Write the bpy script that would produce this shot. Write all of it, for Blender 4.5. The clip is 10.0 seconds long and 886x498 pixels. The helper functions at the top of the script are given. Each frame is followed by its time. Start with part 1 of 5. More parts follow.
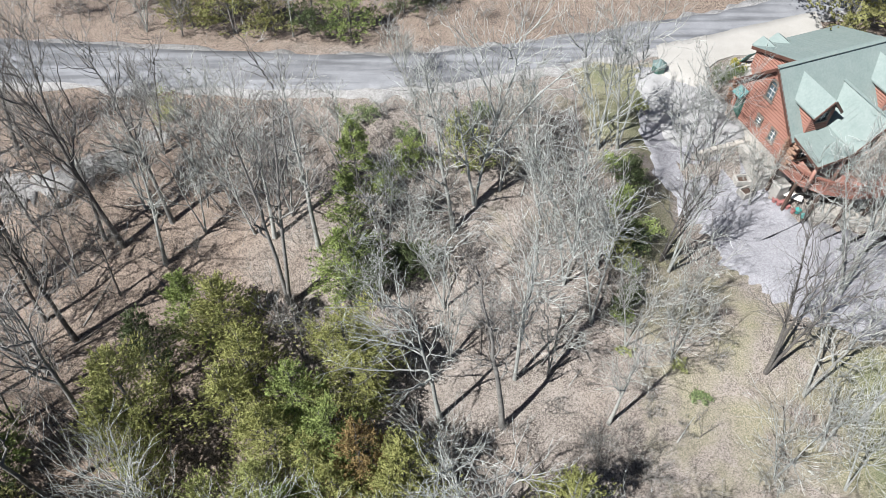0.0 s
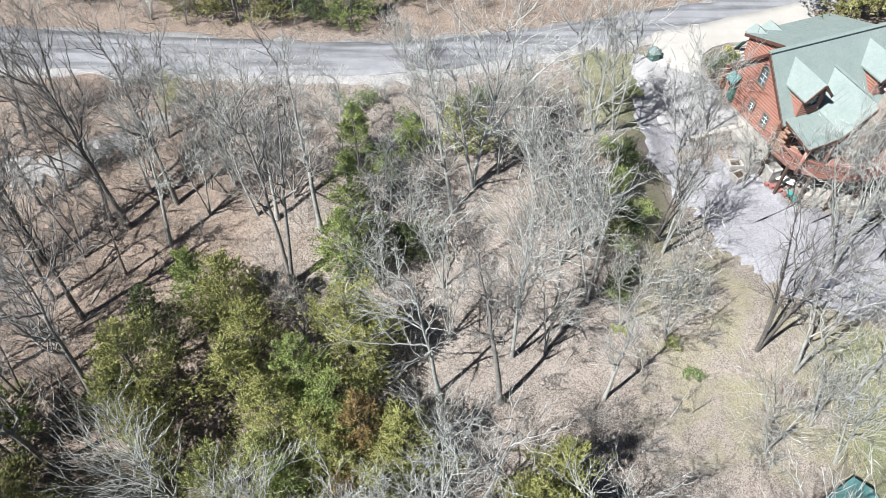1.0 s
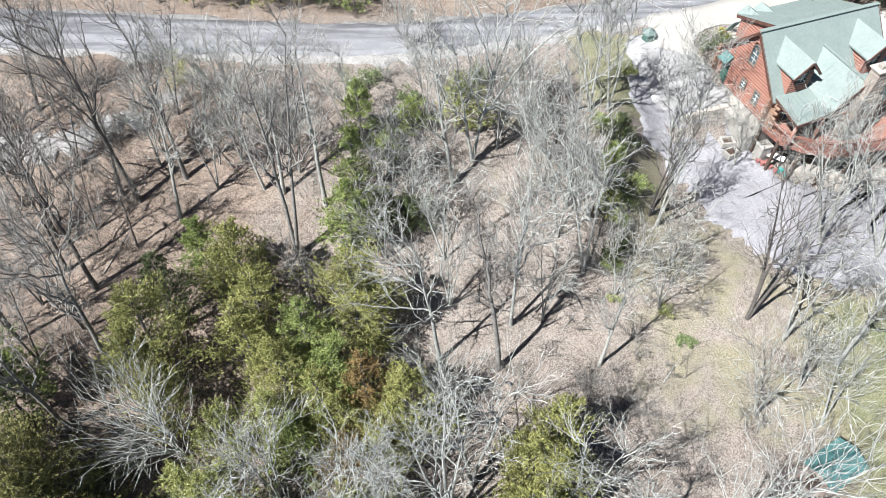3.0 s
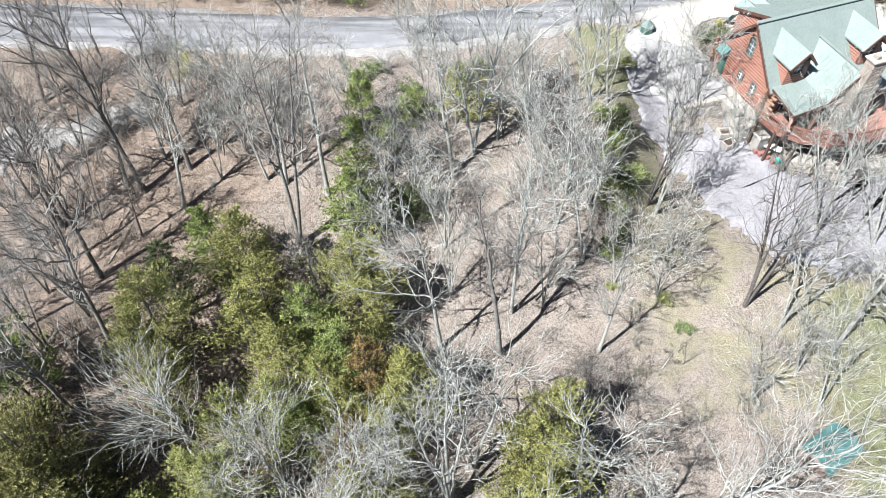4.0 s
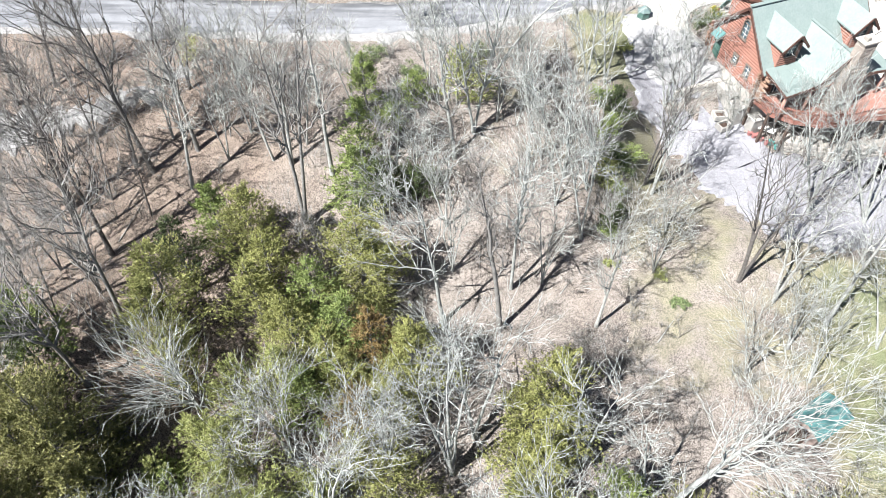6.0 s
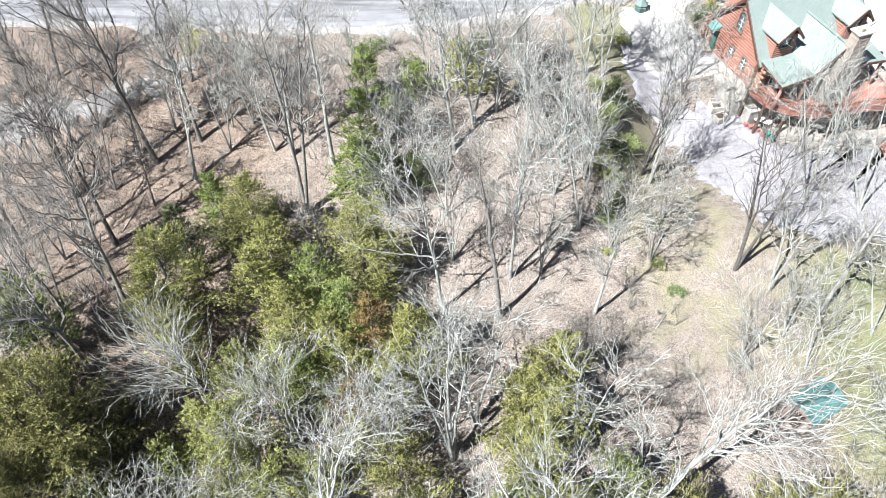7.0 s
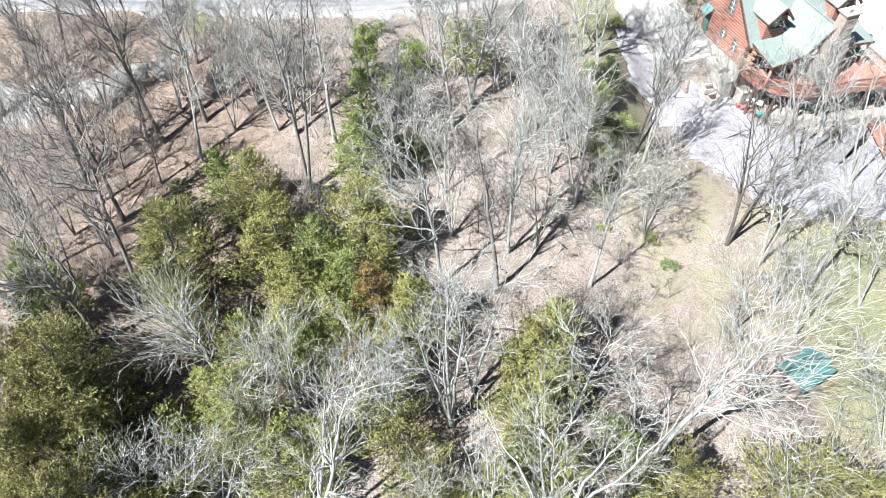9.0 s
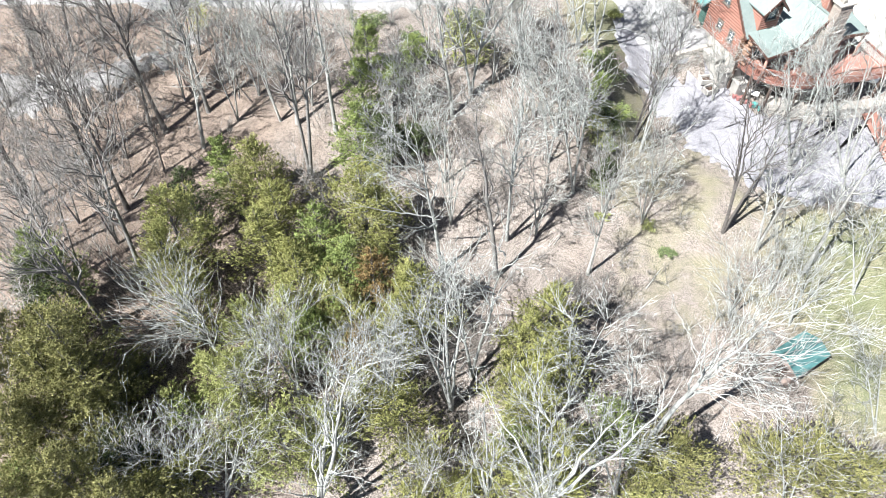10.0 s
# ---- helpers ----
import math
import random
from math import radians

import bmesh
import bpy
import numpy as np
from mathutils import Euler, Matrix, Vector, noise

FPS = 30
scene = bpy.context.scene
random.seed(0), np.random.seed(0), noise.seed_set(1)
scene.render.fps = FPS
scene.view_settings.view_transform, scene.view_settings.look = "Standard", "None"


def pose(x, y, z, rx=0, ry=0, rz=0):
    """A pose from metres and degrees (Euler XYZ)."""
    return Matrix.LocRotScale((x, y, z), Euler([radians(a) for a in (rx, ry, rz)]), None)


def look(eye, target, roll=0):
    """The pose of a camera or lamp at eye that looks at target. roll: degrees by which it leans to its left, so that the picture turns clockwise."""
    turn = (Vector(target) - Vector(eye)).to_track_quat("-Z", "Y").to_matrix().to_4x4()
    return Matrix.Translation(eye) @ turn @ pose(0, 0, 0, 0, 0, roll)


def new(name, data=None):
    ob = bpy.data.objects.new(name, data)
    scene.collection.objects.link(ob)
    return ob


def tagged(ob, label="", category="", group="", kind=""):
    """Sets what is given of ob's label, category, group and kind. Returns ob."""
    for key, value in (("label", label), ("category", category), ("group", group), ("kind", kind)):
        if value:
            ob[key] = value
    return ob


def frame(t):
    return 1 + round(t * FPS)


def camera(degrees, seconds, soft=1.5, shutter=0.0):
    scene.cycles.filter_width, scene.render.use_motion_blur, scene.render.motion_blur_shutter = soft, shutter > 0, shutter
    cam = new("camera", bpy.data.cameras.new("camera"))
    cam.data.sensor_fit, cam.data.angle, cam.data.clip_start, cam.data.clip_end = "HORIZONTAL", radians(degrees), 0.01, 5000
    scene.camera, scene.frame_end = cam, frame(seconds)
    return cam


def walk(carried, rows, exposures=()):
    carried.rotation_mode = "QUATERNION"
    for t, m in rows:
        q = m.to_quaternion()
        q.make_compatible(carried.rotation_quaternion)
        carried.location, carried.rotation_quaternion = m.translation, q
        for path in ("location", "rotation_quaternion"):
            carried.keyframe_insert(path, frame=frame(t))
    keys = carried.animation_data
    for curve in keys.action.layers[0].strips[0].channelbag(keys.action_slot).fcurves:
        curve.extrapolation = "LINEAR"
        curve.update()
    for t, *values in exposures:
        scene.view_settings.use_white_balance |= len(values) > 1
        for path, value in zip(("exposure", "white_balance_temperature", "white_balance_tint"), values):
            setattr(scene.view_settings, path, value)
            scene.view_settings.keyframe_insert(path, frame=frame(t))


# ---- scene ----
cam = camera(64.00, 10.0, soft=0.55)
PATH = [
    (0.0, 0.000, -0.000, 42.325, 38.600, -0.000, 0.000),
    (0.5, 0.026, -0.956, 42.329, 38.616, -0.043, 0.049),
    (1.0, 0.054, -1.822, 42.350, 38.614, -0.020, -0.000),
    (1.5, 0.070, -2.585, 42.395, 38.595, -0.122, -0.043),
    (2.0, 0.048, -3.272, 42.434, 38.499, -0.103, -0.035),
    (2.5, 0.007, -3.878, 42.468, 38.488, -0.083, -0.014),
    (4.0, -0.155, -5.538, 42.453, 38.539, -0.010, -0.111),
    (4.5, -0.171, -6.078, 42.491, 38.507, 0.004, -0.126),
    (5.0, -0.178, -6.622, 42.521, 38.474, 0.083, -0.132),
    (5.5, -0.192, -7.161, 42.528, 38.470, 0.096, -0.134),
    (7.0, -0.244, -8.868, 42.406, 38.619, 0.131, -0.227),
    (7.5, -0.244, -9.479, 42.392, 38.636, 0.173, -0.301),
    (8.0, -0.217, -10.099, 42.416, 38.620, 0.163, -0.298),
    (8.5, -0.198, -10.679, 42.411, 38.606, 0.165, -0.279),
    (9.0, -0.158, -11.261, 42.398, 38.591, 0.224, -0.291),
    (9.5, -0.145, -11.857, 42.369, 38.592, 0.174, -0.265),
    (10.0, -0.147, -12.499, 42.344, 38.624, 0.238, -0.307),
]
walk(cam, [(t, pose(x, y, z, rx, ry, rz)) for t, x, y, z, rx, ry, rz in PATH],
     exposures=[(0.0, 1.13), (1.0, 1.32), (2.5, 1.41), (5.0, 1.64), (7.5, 1.76), (10.0, 1.78)])
SUN_AZ, SUN_EL = 37.0, 51.0          # the way the shadows fall, degrees from +x, and the sun's height
world = bpy.data.worlds.new("sky")
scene.world = world
world.use_nodes = True
wn = world.node_tree
sky = wn.nodes.new("ShaderNodeTexSky")
sky.sky_type = "NISHITA"
sky.sun_disc = False
sky.air_density, sky.dust_density = 0.4, 0.2
sky.sun_elevation = radians(SUN_EL)
sky.sun_rotation = radians(90 - (SUN_AZ + 180))
wn.links.new(sky.outputs[0], wn.nodes["Background"].inputs[0])
wn.nodes["Background"].inputs[1].default_value = 0.05
sun_data = bpy.data.lights.new("sun", "SUN")
sun_data.energy = 5.0
sun_data.angle = radians(0.6)
sun_data.color = (1.0, 0.99, 0.97)
sun = new("sun", sun_data)
sun.matrix_world = look((0, 0, 60), Vector((0, 0, 60)) + Vector((
    math.cos(radians(SUN_AZ)) * math.cos(radians(SUN_EL)),
    math.sin(radians(SUN_AZ)) * math.cos(radians(SUN_EL)), -math.sin(radians(SUN_EL)))))

# ---- materials ----


def material(name, stops, scale=3.0, detail=6.0, rough=0.85, bump=0.3, fine=None, island=0.0, metal=0.0, cell=0.0, spread=None):
    """A noise-driven surface: stops are colours from dark to light; fine is a second, smaller scale; island varies piece by piece;
    cell mixes in small cells (leaves, pebbles) of that many per metre."""
    m = bpy.data.materials.new(name)
    m.use_nodes = True
    nt = m.node_tree
    bsdf = nt.nodes["Principled BSDF"]
    bsdf.inputs["Roughness"].default_value = rough
    bsdf.inputs["Metallic"].default_value = metal
    co = nt.nodes.new("ShaderNodeTexCoord")
    n1 = nt.nodes.new("ShaderNodeTexNoise")
    n1.inputs["Scale"].default_value, n1.inputs["Detail"].default_value = scale, detail
    n1.inputs["Roughness"].default_value = 0.65
    nt.links.new(co.outputs["Object"], n1.inputs["Vector"])
    value = n1.outputs["Fac"]
    if fine:
        n2 = nt.nodes.new("ShaderNodeTexNoise")
        n2.inputs["Scale"].default_value, n2.inputs["Detail"].default_value = fine, 4.0
        nt.links.new(co.outputs["Object"], n2.inputs["Vector"])
        value = mix_value(nt, value, n2.outputs["Fac"], 0.5)
    if cell:
        v = nt.nodes.new("ShaderNodeTexVoronoi")
        v.inputs["Scale"].default_value = cell
        nt.links.new(co.outputs["Object"], v.inputs["Vector"])
        sep = nt.nodes.new("ShaderNodeSeparateColor")
        nt.links.new(v.outputs["Color"], sep.inputs[0])
        value = mix_value(nt, value, sep.outputs[0], 0.36)
    if island:
        g = nt.nodes.new("ShaderNodeNewGeometry")
        value = mix_value(nt, value, g.outputs["Random Per Island"], island)
    ramp = nt.nodes.new("ShaderNodeValToRGB")
    lo, hi = spread or (0.3, 0.7)
    el = ramp.color_ramp.elements
    while len(el) < len(stops):
        el.new(0.5)
    for i, c in enumerate(stops):
        el[i].position = lo + (hi - lo) * i / max(1, len(stops) - 1)
        el[i].color = (*c, 1)
    nt.links.new(value, ramp.inputs[0])
    nt.links.new(ramp.outputs[0], bsdf.inputs["Base Color"])
    if bump:
        b = nt.nodes.new("ShaderNodeBump")
        b.inputs["Strength"].default_value = bump
        b.inputs["Distance"].default_value = 0.03
        nt.links.new(value, b.inputs["Height"])
        nt.links.new(b.outputs[0], bsdf.inputs["Normal"])
    return m


def mix_value(nt, a, b, k):
    mx = nt.nodes.new("ShaderNodeMix")
    mx.inputs[0].default_value = k
    nt.links.new(a, mx.inputs[2])
    nt.links.new(b, mx.inputs[3])
    return mx.outputs[0]


def leaf_ground():
    """Leaf litter, with dry and green grass where the attribute says so."""
    m = material("leaf_litter", [(0.050, 0.042, 0.036), (0.124, 0.106, 0.093), (0.198, 0.173, 0.155), (0.274, 0.246, 0.222)], 0.55, 9, 0.95, 0.8, fine=18.0, cell=19.0, spread=(0.345, 0.615))
    nt = m.node_tree
    bsdf = nt.nodes["Principled BSDF"]
    leaf = bsdf.inputs["Base Color"].links[0].from_socket
    co = nt.nodes["Texture Coordinate"]
    at = nt.nodes.new("ShaderNodeAttribute")
    at.attribute_name = "grass"
    n = nt.nodes.new("ShaderNodeTexNoise")
    n.inputs["Scale"].default_value, n.inputs["Detail"].default_value = 14.0, 6.0
    nt.links.new(co.outputs["Object"], n.inputs["Vector"])
    ramp = nt.nodes.new("ShaderNodeValToRGB")
    el = ramp.color_ramp.elements
    el.new(0.5)
    for i, (p, c) in enumerate(((0.38, (0.058, 0.060, 0.028)), (0.5, (0.170, 0.160, 0.101)), (0.62, (0.305, 0.280, 0.210)))):
        el[i].position, el[i].color = p, (*c, 1)
    nt.links.new(n.outputs["Fac"], ramp.inputs[0])
    broad = nt.nodes.new("ShaderNodeTexNoise")
    broad.inputs["Scale"].default_value, broad.inputs["Detail"].default_value = 0.45, 7.0
    nt.links.new(co.outputs["Object"], broad.inputs["Vector"])
    add = nt.nodes.new("ShaderNodeMath")
    add.operation = "ADD"
    nt.links.new(at.outputs["Fac"], add.inputs[0])
    nt.links.new(broad.outputs["Fac"], add.inputs[1])
    edge = nt.nodes.new("ShaderNodeMapRange")
    edge.inputs[1].default_value, edge.inputs[2].default_value = 0.72, 1.08
    nt.links.new(add.outputs[0], edge.inputs[0])
    mx = nt.nodes.new("ShaderNodeMix")
    mx.data_type = "RGBA"
    nt.links.new(edge.outputs[0], mx.inputs[0])
    # browner, slightly darker litter on the left slope and on the bank beyond the road
    litter_at = nt.nodes.new("ShaderNodeAttribute")
    litter_at.attribute_name = "brown_litter"
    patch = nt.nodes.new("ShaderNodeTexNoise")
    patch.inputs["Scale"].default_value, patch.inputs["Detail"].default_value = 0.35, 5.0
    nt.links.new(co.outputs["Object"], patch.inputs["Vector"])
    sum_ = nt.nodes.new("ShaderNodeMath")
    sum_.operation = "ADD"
    nt.links.new(litter_at.outputs["Fac"], sum_.inputs[0])
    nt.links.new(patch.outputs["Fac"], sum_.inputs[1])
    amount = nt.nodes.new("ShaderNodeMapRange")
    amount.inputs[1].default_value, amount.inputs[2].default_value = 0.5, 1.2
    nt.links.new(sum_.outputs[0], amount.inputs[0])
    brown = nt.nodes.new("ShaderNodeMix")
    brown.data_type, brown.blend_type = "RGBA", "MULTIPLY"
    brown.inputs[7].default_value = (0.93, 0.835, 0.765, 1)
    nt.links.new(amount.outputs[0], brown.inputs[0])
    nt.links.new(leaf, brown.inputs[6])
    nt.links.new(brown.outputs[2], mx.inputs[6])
    nt.links.new(ramp.outputs[0], mx.inputs[7])
    lush = nt.nodes.new("ShaderNodeValToRGB")
    el = lush.color_ramp.elements
    for i, (p, c) in enumerate(((0.37, (0.055, 0.068, 0.028)), (0.63, (0.160, 0.182, 0.098)))):
        el[i].position, el[i].color = p, (*c, 1)
    nt.links.new(n.outputs["Fac"], lush.inputs[0])
    strong = nt.nodes.new("ShaderNodeMapRange")
    strong.inputs[1].default_value, strong.inputs[2].default_value = 1.1, 1.6
    nt.links.new(add.outputs[0], strong.inputs[0])
    green = nt.nodes.new("ShaderNodeMix")
    green.data_type = "RGBA"
    nt.links.new(strong.outputs[0], green.inputs[0])
    nt.links.new(mx.outputs[2], green.inputs[6])
    nt.links.new(lush.outputs[0], green.inputs[7])
    nt.links.new(green.outputs[2], bsdf.inputs["Base Color"])
    return m


LITTER = leaf_ground()
ASPHALT = material("asphalt", [(0.093, 0.097, 0.107), (0.152, 0.157, 0.169), (0.217, 0.223, 0.236)], 0.5, 8, 0.9, 0.3, fine=30.0)


def streak(m, k):
    """Long worn streaks and tar lines along the road."""
    nt = m.node_tree
    bsdf = nt.nodes["Principled BSDF"]
    base = bsdf.inputs["Base Color"].links[0].from_socket
    mp = nt.nodes.new("ShaderNodeMapping")
    mp.inputs["Scale"].default_value = (0.10, 1.1, 1.0)
    mp.inputs["Rotation"].default_value = (0, 0, radians(-2))
    nt.links.new(nt.nodes["Texture Coordinate"].outputs["Object"], mp.inputs["Vector"])
    n = nt.nodes.new("ShaderNodeTexNoise")
    n.inputs["Scale"].default_value, n.inputs["Detail"].default_value = 1.0, 7.0
    nt.links.new(mp.outputs[0], n.inputs["Vector"])
    r = nt.nodes.new("ShaderNodeValToRGB")
    r.color_ramp.elements[0].position, r.color_ramp.elements[0].color = 0.38, (0.55, 0.55, 0.56, 1)
    r.color_ramp.elements[1].position, r.color_ramp.elements[1].color = 0.56, (1.25, 1.25, 1.25, 1)
    nt.links.new(n.outputs["Fac"], r.inputs[0])
    mx = nt.nodes.new("ShaderNodeMix")
    mx.data_type, mx.blend_type = "RGBA", "MULTIPLY"
    mx.inputs[0].default_value = k
    nt.links.new(base, mx.inputs[6])
    nt.links.new(r.outputs[0], mx.inputs[7])
    nt.links.new(mx.outputs[2], bsdf.inputs["Base Color"])


streak(ASPHALT, 0.8)
SHOULDER = material("shoulder_gravel", [(0.125, 0.121, 0.118), (0.222, 0.219, 0.217), (0.325, 0.322, 0.320)], 0.9, 8, 0.95, 0.6, fine=22.0, cell=16)
GRAVEL = material("pale_gravel", [(0.136, 0.136, 0.152), (0.214, 0.214, 0.234), (0.304, 0.304, 0.324)], 0.35, 8, 0.95, 0.7, fine=24.0, cell=18)
CONCRETE = material("concrete", [(0.223, 0.214, 0.195), (0.298, 0.288, 0.27), (0.36, 0.35, 0.332)], 0.25, 8, 0.85, 0.1, fine=18.0)
DRIVE = material("smooth_grey_drive", [(0.205, 0.205, 0.208), (0.26, 0.26, 0.264), (0.322, 0.322, 0.322)], 0.3, 7, 0.9, 0.1, fine=14.0)
STONE = material("stone", [(0.198, 0.183, 0.161), (0.31, 0.291, 0.264), (0.409, 0.391, 0.36)], 1.6, 7, 0.9, 0.6, fine=12.0, island=0.35)
CHIMNEY = material("chimney_stone", [(0.136, 0.118, 0.105), (0.236, 0.205, 0.18), (0.341, 0.304, 0.267)], 1.6, 7, 0.9, 0.6, fine=12.0, island=0.4)
ROOF = material("green_roof_metal", [(0.133, 0.177, 0.169), (0.162, 0.203, 0.195), (0.195, 0.232, 0.223)], 0.9, 8, 0.68, 0.05, fine=6.0)
WELLROOF = material("faded_grey_green_roofing", [(0.075, 0.115, 0.112), (0.105, 0.15, 0.146), (0.14, 0.185, 0.18)], 1.5, 6, 0.7, 0.1, fine=9.0)
TEAL = material("teal_roof", [(0.046, 0.136, 0.136), (0.074, 0.18, 0.177), (0.118, 0.223, 0.217)], 0.8, 6, 0.5, 0.1, fine=8.0)
LOG = material("red_log", [(0.155, 0.062, 0.045), (0.229, 0.108, 0.082), (0.298, 0.164, 0.13)], 1.2, 7, 0.6, 0.3, fine=14.0, island=0.45)
SHEDWOOD = material("weathered_shed_boards", [(0.136, 0.093, 0.077), (0.223, 0.167, 0.146), (0.285, 0.229, 0.205)], 1.5, 6, 0.8, 0.2, fine=14.0, island=0.4)
LOGEND = material("log_end", [(0.15, 0.085, 0.06), (0.27, 0.17, 0.12)], 5, 6, 0.8, 0.2, island=0.4)
DECKWOOD = material("red_deck_wood", [(0.167, 0.071, 0.053), (0.229, 0.108, 0.084), (0.291, 0.155, 0.124)], 1.4, 7, 0.65, 0.2, fine=16.0, island=0.4)
# dark brown boards, darker still to stand in for the shaded rear slope
FASCIA = material("fascia", [(0.053, 0.024, 0.017), (0.093, 0.041, 0.03)], 2, 5, 0.6, 0.1)
GREENTRIM = material("green_trim", [(0.034, 0.081, 0.068), (0.062, 0.124, 0.105)], 2, 5, 0.5, 0.05)
# dark wood; shade under deck, bench and boardwalk is put into it too
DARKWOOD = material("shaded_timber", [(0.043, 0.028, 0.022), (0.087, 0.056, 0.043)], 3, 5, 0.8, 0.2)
FRAME = material("weathered_window_frame", [(0.099, 0.081, 0.068), (0.186, 0.161, 0.14)], 3, 5, 0.7, 0.1)
WHITE = material("white_paint", [(0.70, 0.70, 0.68), (0.82, 0.82, 0.80)], 2, 5, 0.6, 0.05)
PINK = material("red_plastic", [(0.22, 0.082, 0.078), (0.31, 0.14, 0.13)], 2, 5, 0.5, 0.05, island=0.5)
CYAN = material("turquoise_plastic", [(0.031, 0.248, 0.236), (0.056, 0.322, 0.298)], 2, 5, 0.5, 0.05)
BLACK = material("black_metal", [(0.007, 0.007, 0.008), (0.019, 0.019, 0.019)], 3, 4, 0.5, 0.05)
GLASS = bpy.data.materials.new("window_glass")
GLASS.use_nodes = True
GLASS.node_tree.nodes["Principled BSDF"].inputs["Base Color"].default_value = (0.06, 0.09, 0.105, 1)
GLASS.node_tree.nodes["Principled BSDF"].inputs["Roughness"].default_value = 0.04
GLASS.node_tree.nodes["Principled BSDF"].inputs["Specular IOR Level"].default_value = 0.9
# bark and twig tints: own colours, with sun put into white, shade into dark
BARK = {
    "dark": material("dark_bark", [(0.033, 0.029, 0.026), (0.090, 0.082, 0.076), (0.204, 0.198, 0.186)], 3.5, 7, 0.95, 0.6, fine=20.0),
    "grey": material("grey_bark", [(0.060, 0.055, 0.05), (0.161, 0.155, 0.146), (0.311, 0.316, 0.301)], 3.5, 7, 0.95, 0.6, fine=20.0),
    "pale": material("pale_lichened_bark", [(0.124, 0.12, 0.11), (0.287, 0.291, 0.274), (0.436, 0.458, 0.435)], 3.0, 7, 0.95, 0.5, fine=18.0),
    "white": material("whitish_bark", [(0.110, 0.11, 0.1), (0.265, 0.275, 0.262), (0.472, 0.502, 0.482)], 3.0, 7, 0.95, 0.5, fine=18.0),
}
TWIG = {
    "dark": material("dark_twig", [(0.054, 0.05, 0.045), (0.150, 0.143, 0.135), (0.281, 0.279, 0.27)], 2.5, 4, 0.9, 0, island=0.5),
    "grey": material("grey_twig", [(0.078, 0.073, 0.068), (0.198, 0.195, 0.186), (0.359, 0.366, 0.356)], 2.5, 4, 0.9, 0, island=0.5),
    "pale": material("pale_twig", [(0.119, 0.116, 0.107), (0.274, 0.28, 0.264), (0.460, 0.481, 0.458)], 2.5, 4, 0.9, 0, island=0.5),
    "white": material("whitish_twig", [(0.113, 0.114, 0.103), (0.306, 0.317, 0.302), (0.491, 0.519, 0.502)], 2.5, 4, 0.9, 0, island=0.5),
}
NEEDLE = {
    "olive": material("olive_needles", [(0.070, 0.079, 0.021), (0.250, 0.260, 0.088), (0.410, 0.410, 0.168)], 0.9, 5, 0.8, 0, island=0.14),
    "green": material("green_needles", [(0.054, 0.075, 0.022), (0.195, 0.249, 0.076), (0.339, 0.394, 0.145)], 0.9, 5, 0.8, 0, island=0.14),
    "dark": material("dark_needles", [(0.022, 0.033, 0.013), (0.071, 0.096, 0.038), (0.164, 0.198, 0.091)], 0.9, 5, 0.8, 0, island=0.14),
    "deep": material("deep_olive_needles", [(0.044, 0.047, 0.016), (0.189, 0.190, 0.067), (0.395, 0.384, 0.173)], 0.9, 5, 0.8, 0, island=0.14),
    "lime": material("yellowish_needles", [(0.091, 0.106, 0.028), (0.275, 0.299, 0.108), (0.424, 0.440, 0.204)], 0.9, 5, 0.8, 0, island=0.14),
    "brown": material("rusty_needles", [(0.072, 0.048, 0.018), (0.210, 0.146, 0.058), (0.348, 0.258, 0.119)], 0.9, 5, 0.8, 0, island=0.14),
    "bright": material("fresh_green_leaves", [(0.062, 0.095, 0.034), (0.140, 0.186, 0.078), (0.236, 0.275, 0.140)], 1.5, 5, 0.7, 0, island=0.55),
    "yellow": material("yellow_flowering_leaves", [(0.136, 0.124, 0.012), (0.26, 0.236, 0.031), (0.372, 0.341, 0.074)], 1.5, 5, 0.7, 0, island=0.55),
}



def let_through(m, k):
    """Foliage passes some of the light on."""
    nt = m.node_tree
    bsdf = nt.nodes["Principled BSDF"]
    tr = nt.nodes.new("ShaderNodeBsdfTranslucent")
    nt.links.new(bsdf.inputs["Base Color"].links[0].from_socket, tr.inputs["Color"])
    mx = nt.nodes.new("ShaderNodeMixShader")
    mx.inputs[0].default_value = k
    nt.links.new(bsdf.outputs[0], mx.inputs[1])
    nt.links.new(tr.outputs[0], mx.inputs[2])
    nt.links.new(mx.outputs[0], nt.nodes["Material Output"].inputs["Surface"])


for m in NEEDLE.values():
    let_through(m, 0.15)

# ---- mesh helpers ----


def link_mesh(name, verts, faces_flat, per, mat, parent=None, label="", smooth=False):
    """One mesh object out of numpy arrays: faces of `per` corners each."""
    me = bpy.data.meshes.new(name)
    verts = np.asarray(verts, np.float32).reshape(-1, 3)
    faces_flat = np.asarray(faces_flat, np.int32).reshape(-1, per)
    me.vertices.add(len(verts))
    me.vertices.foreach_set("co", verts.ravel())
    me.loops.add(faces_flat.size)
    me.loops.foreach_set("vertex_index", faces_flat.ravel())
    me.polygons.add(len(faces_flat))
    me.polygons.foreach_set("loop_start", np.arange(0, faces_flat.size, per, dtype=np.int32))
    me.update(calc_edges=True)
    if smooth:
        me.polygons.foreach_set("use_smooth", np.ones(len(faces_flat), bool))
    me.materials.append(mat)
    ob = new(name, me)
    if parent:
        ob.parent = parent
    if label:
        ob["label"] = label
    return ob


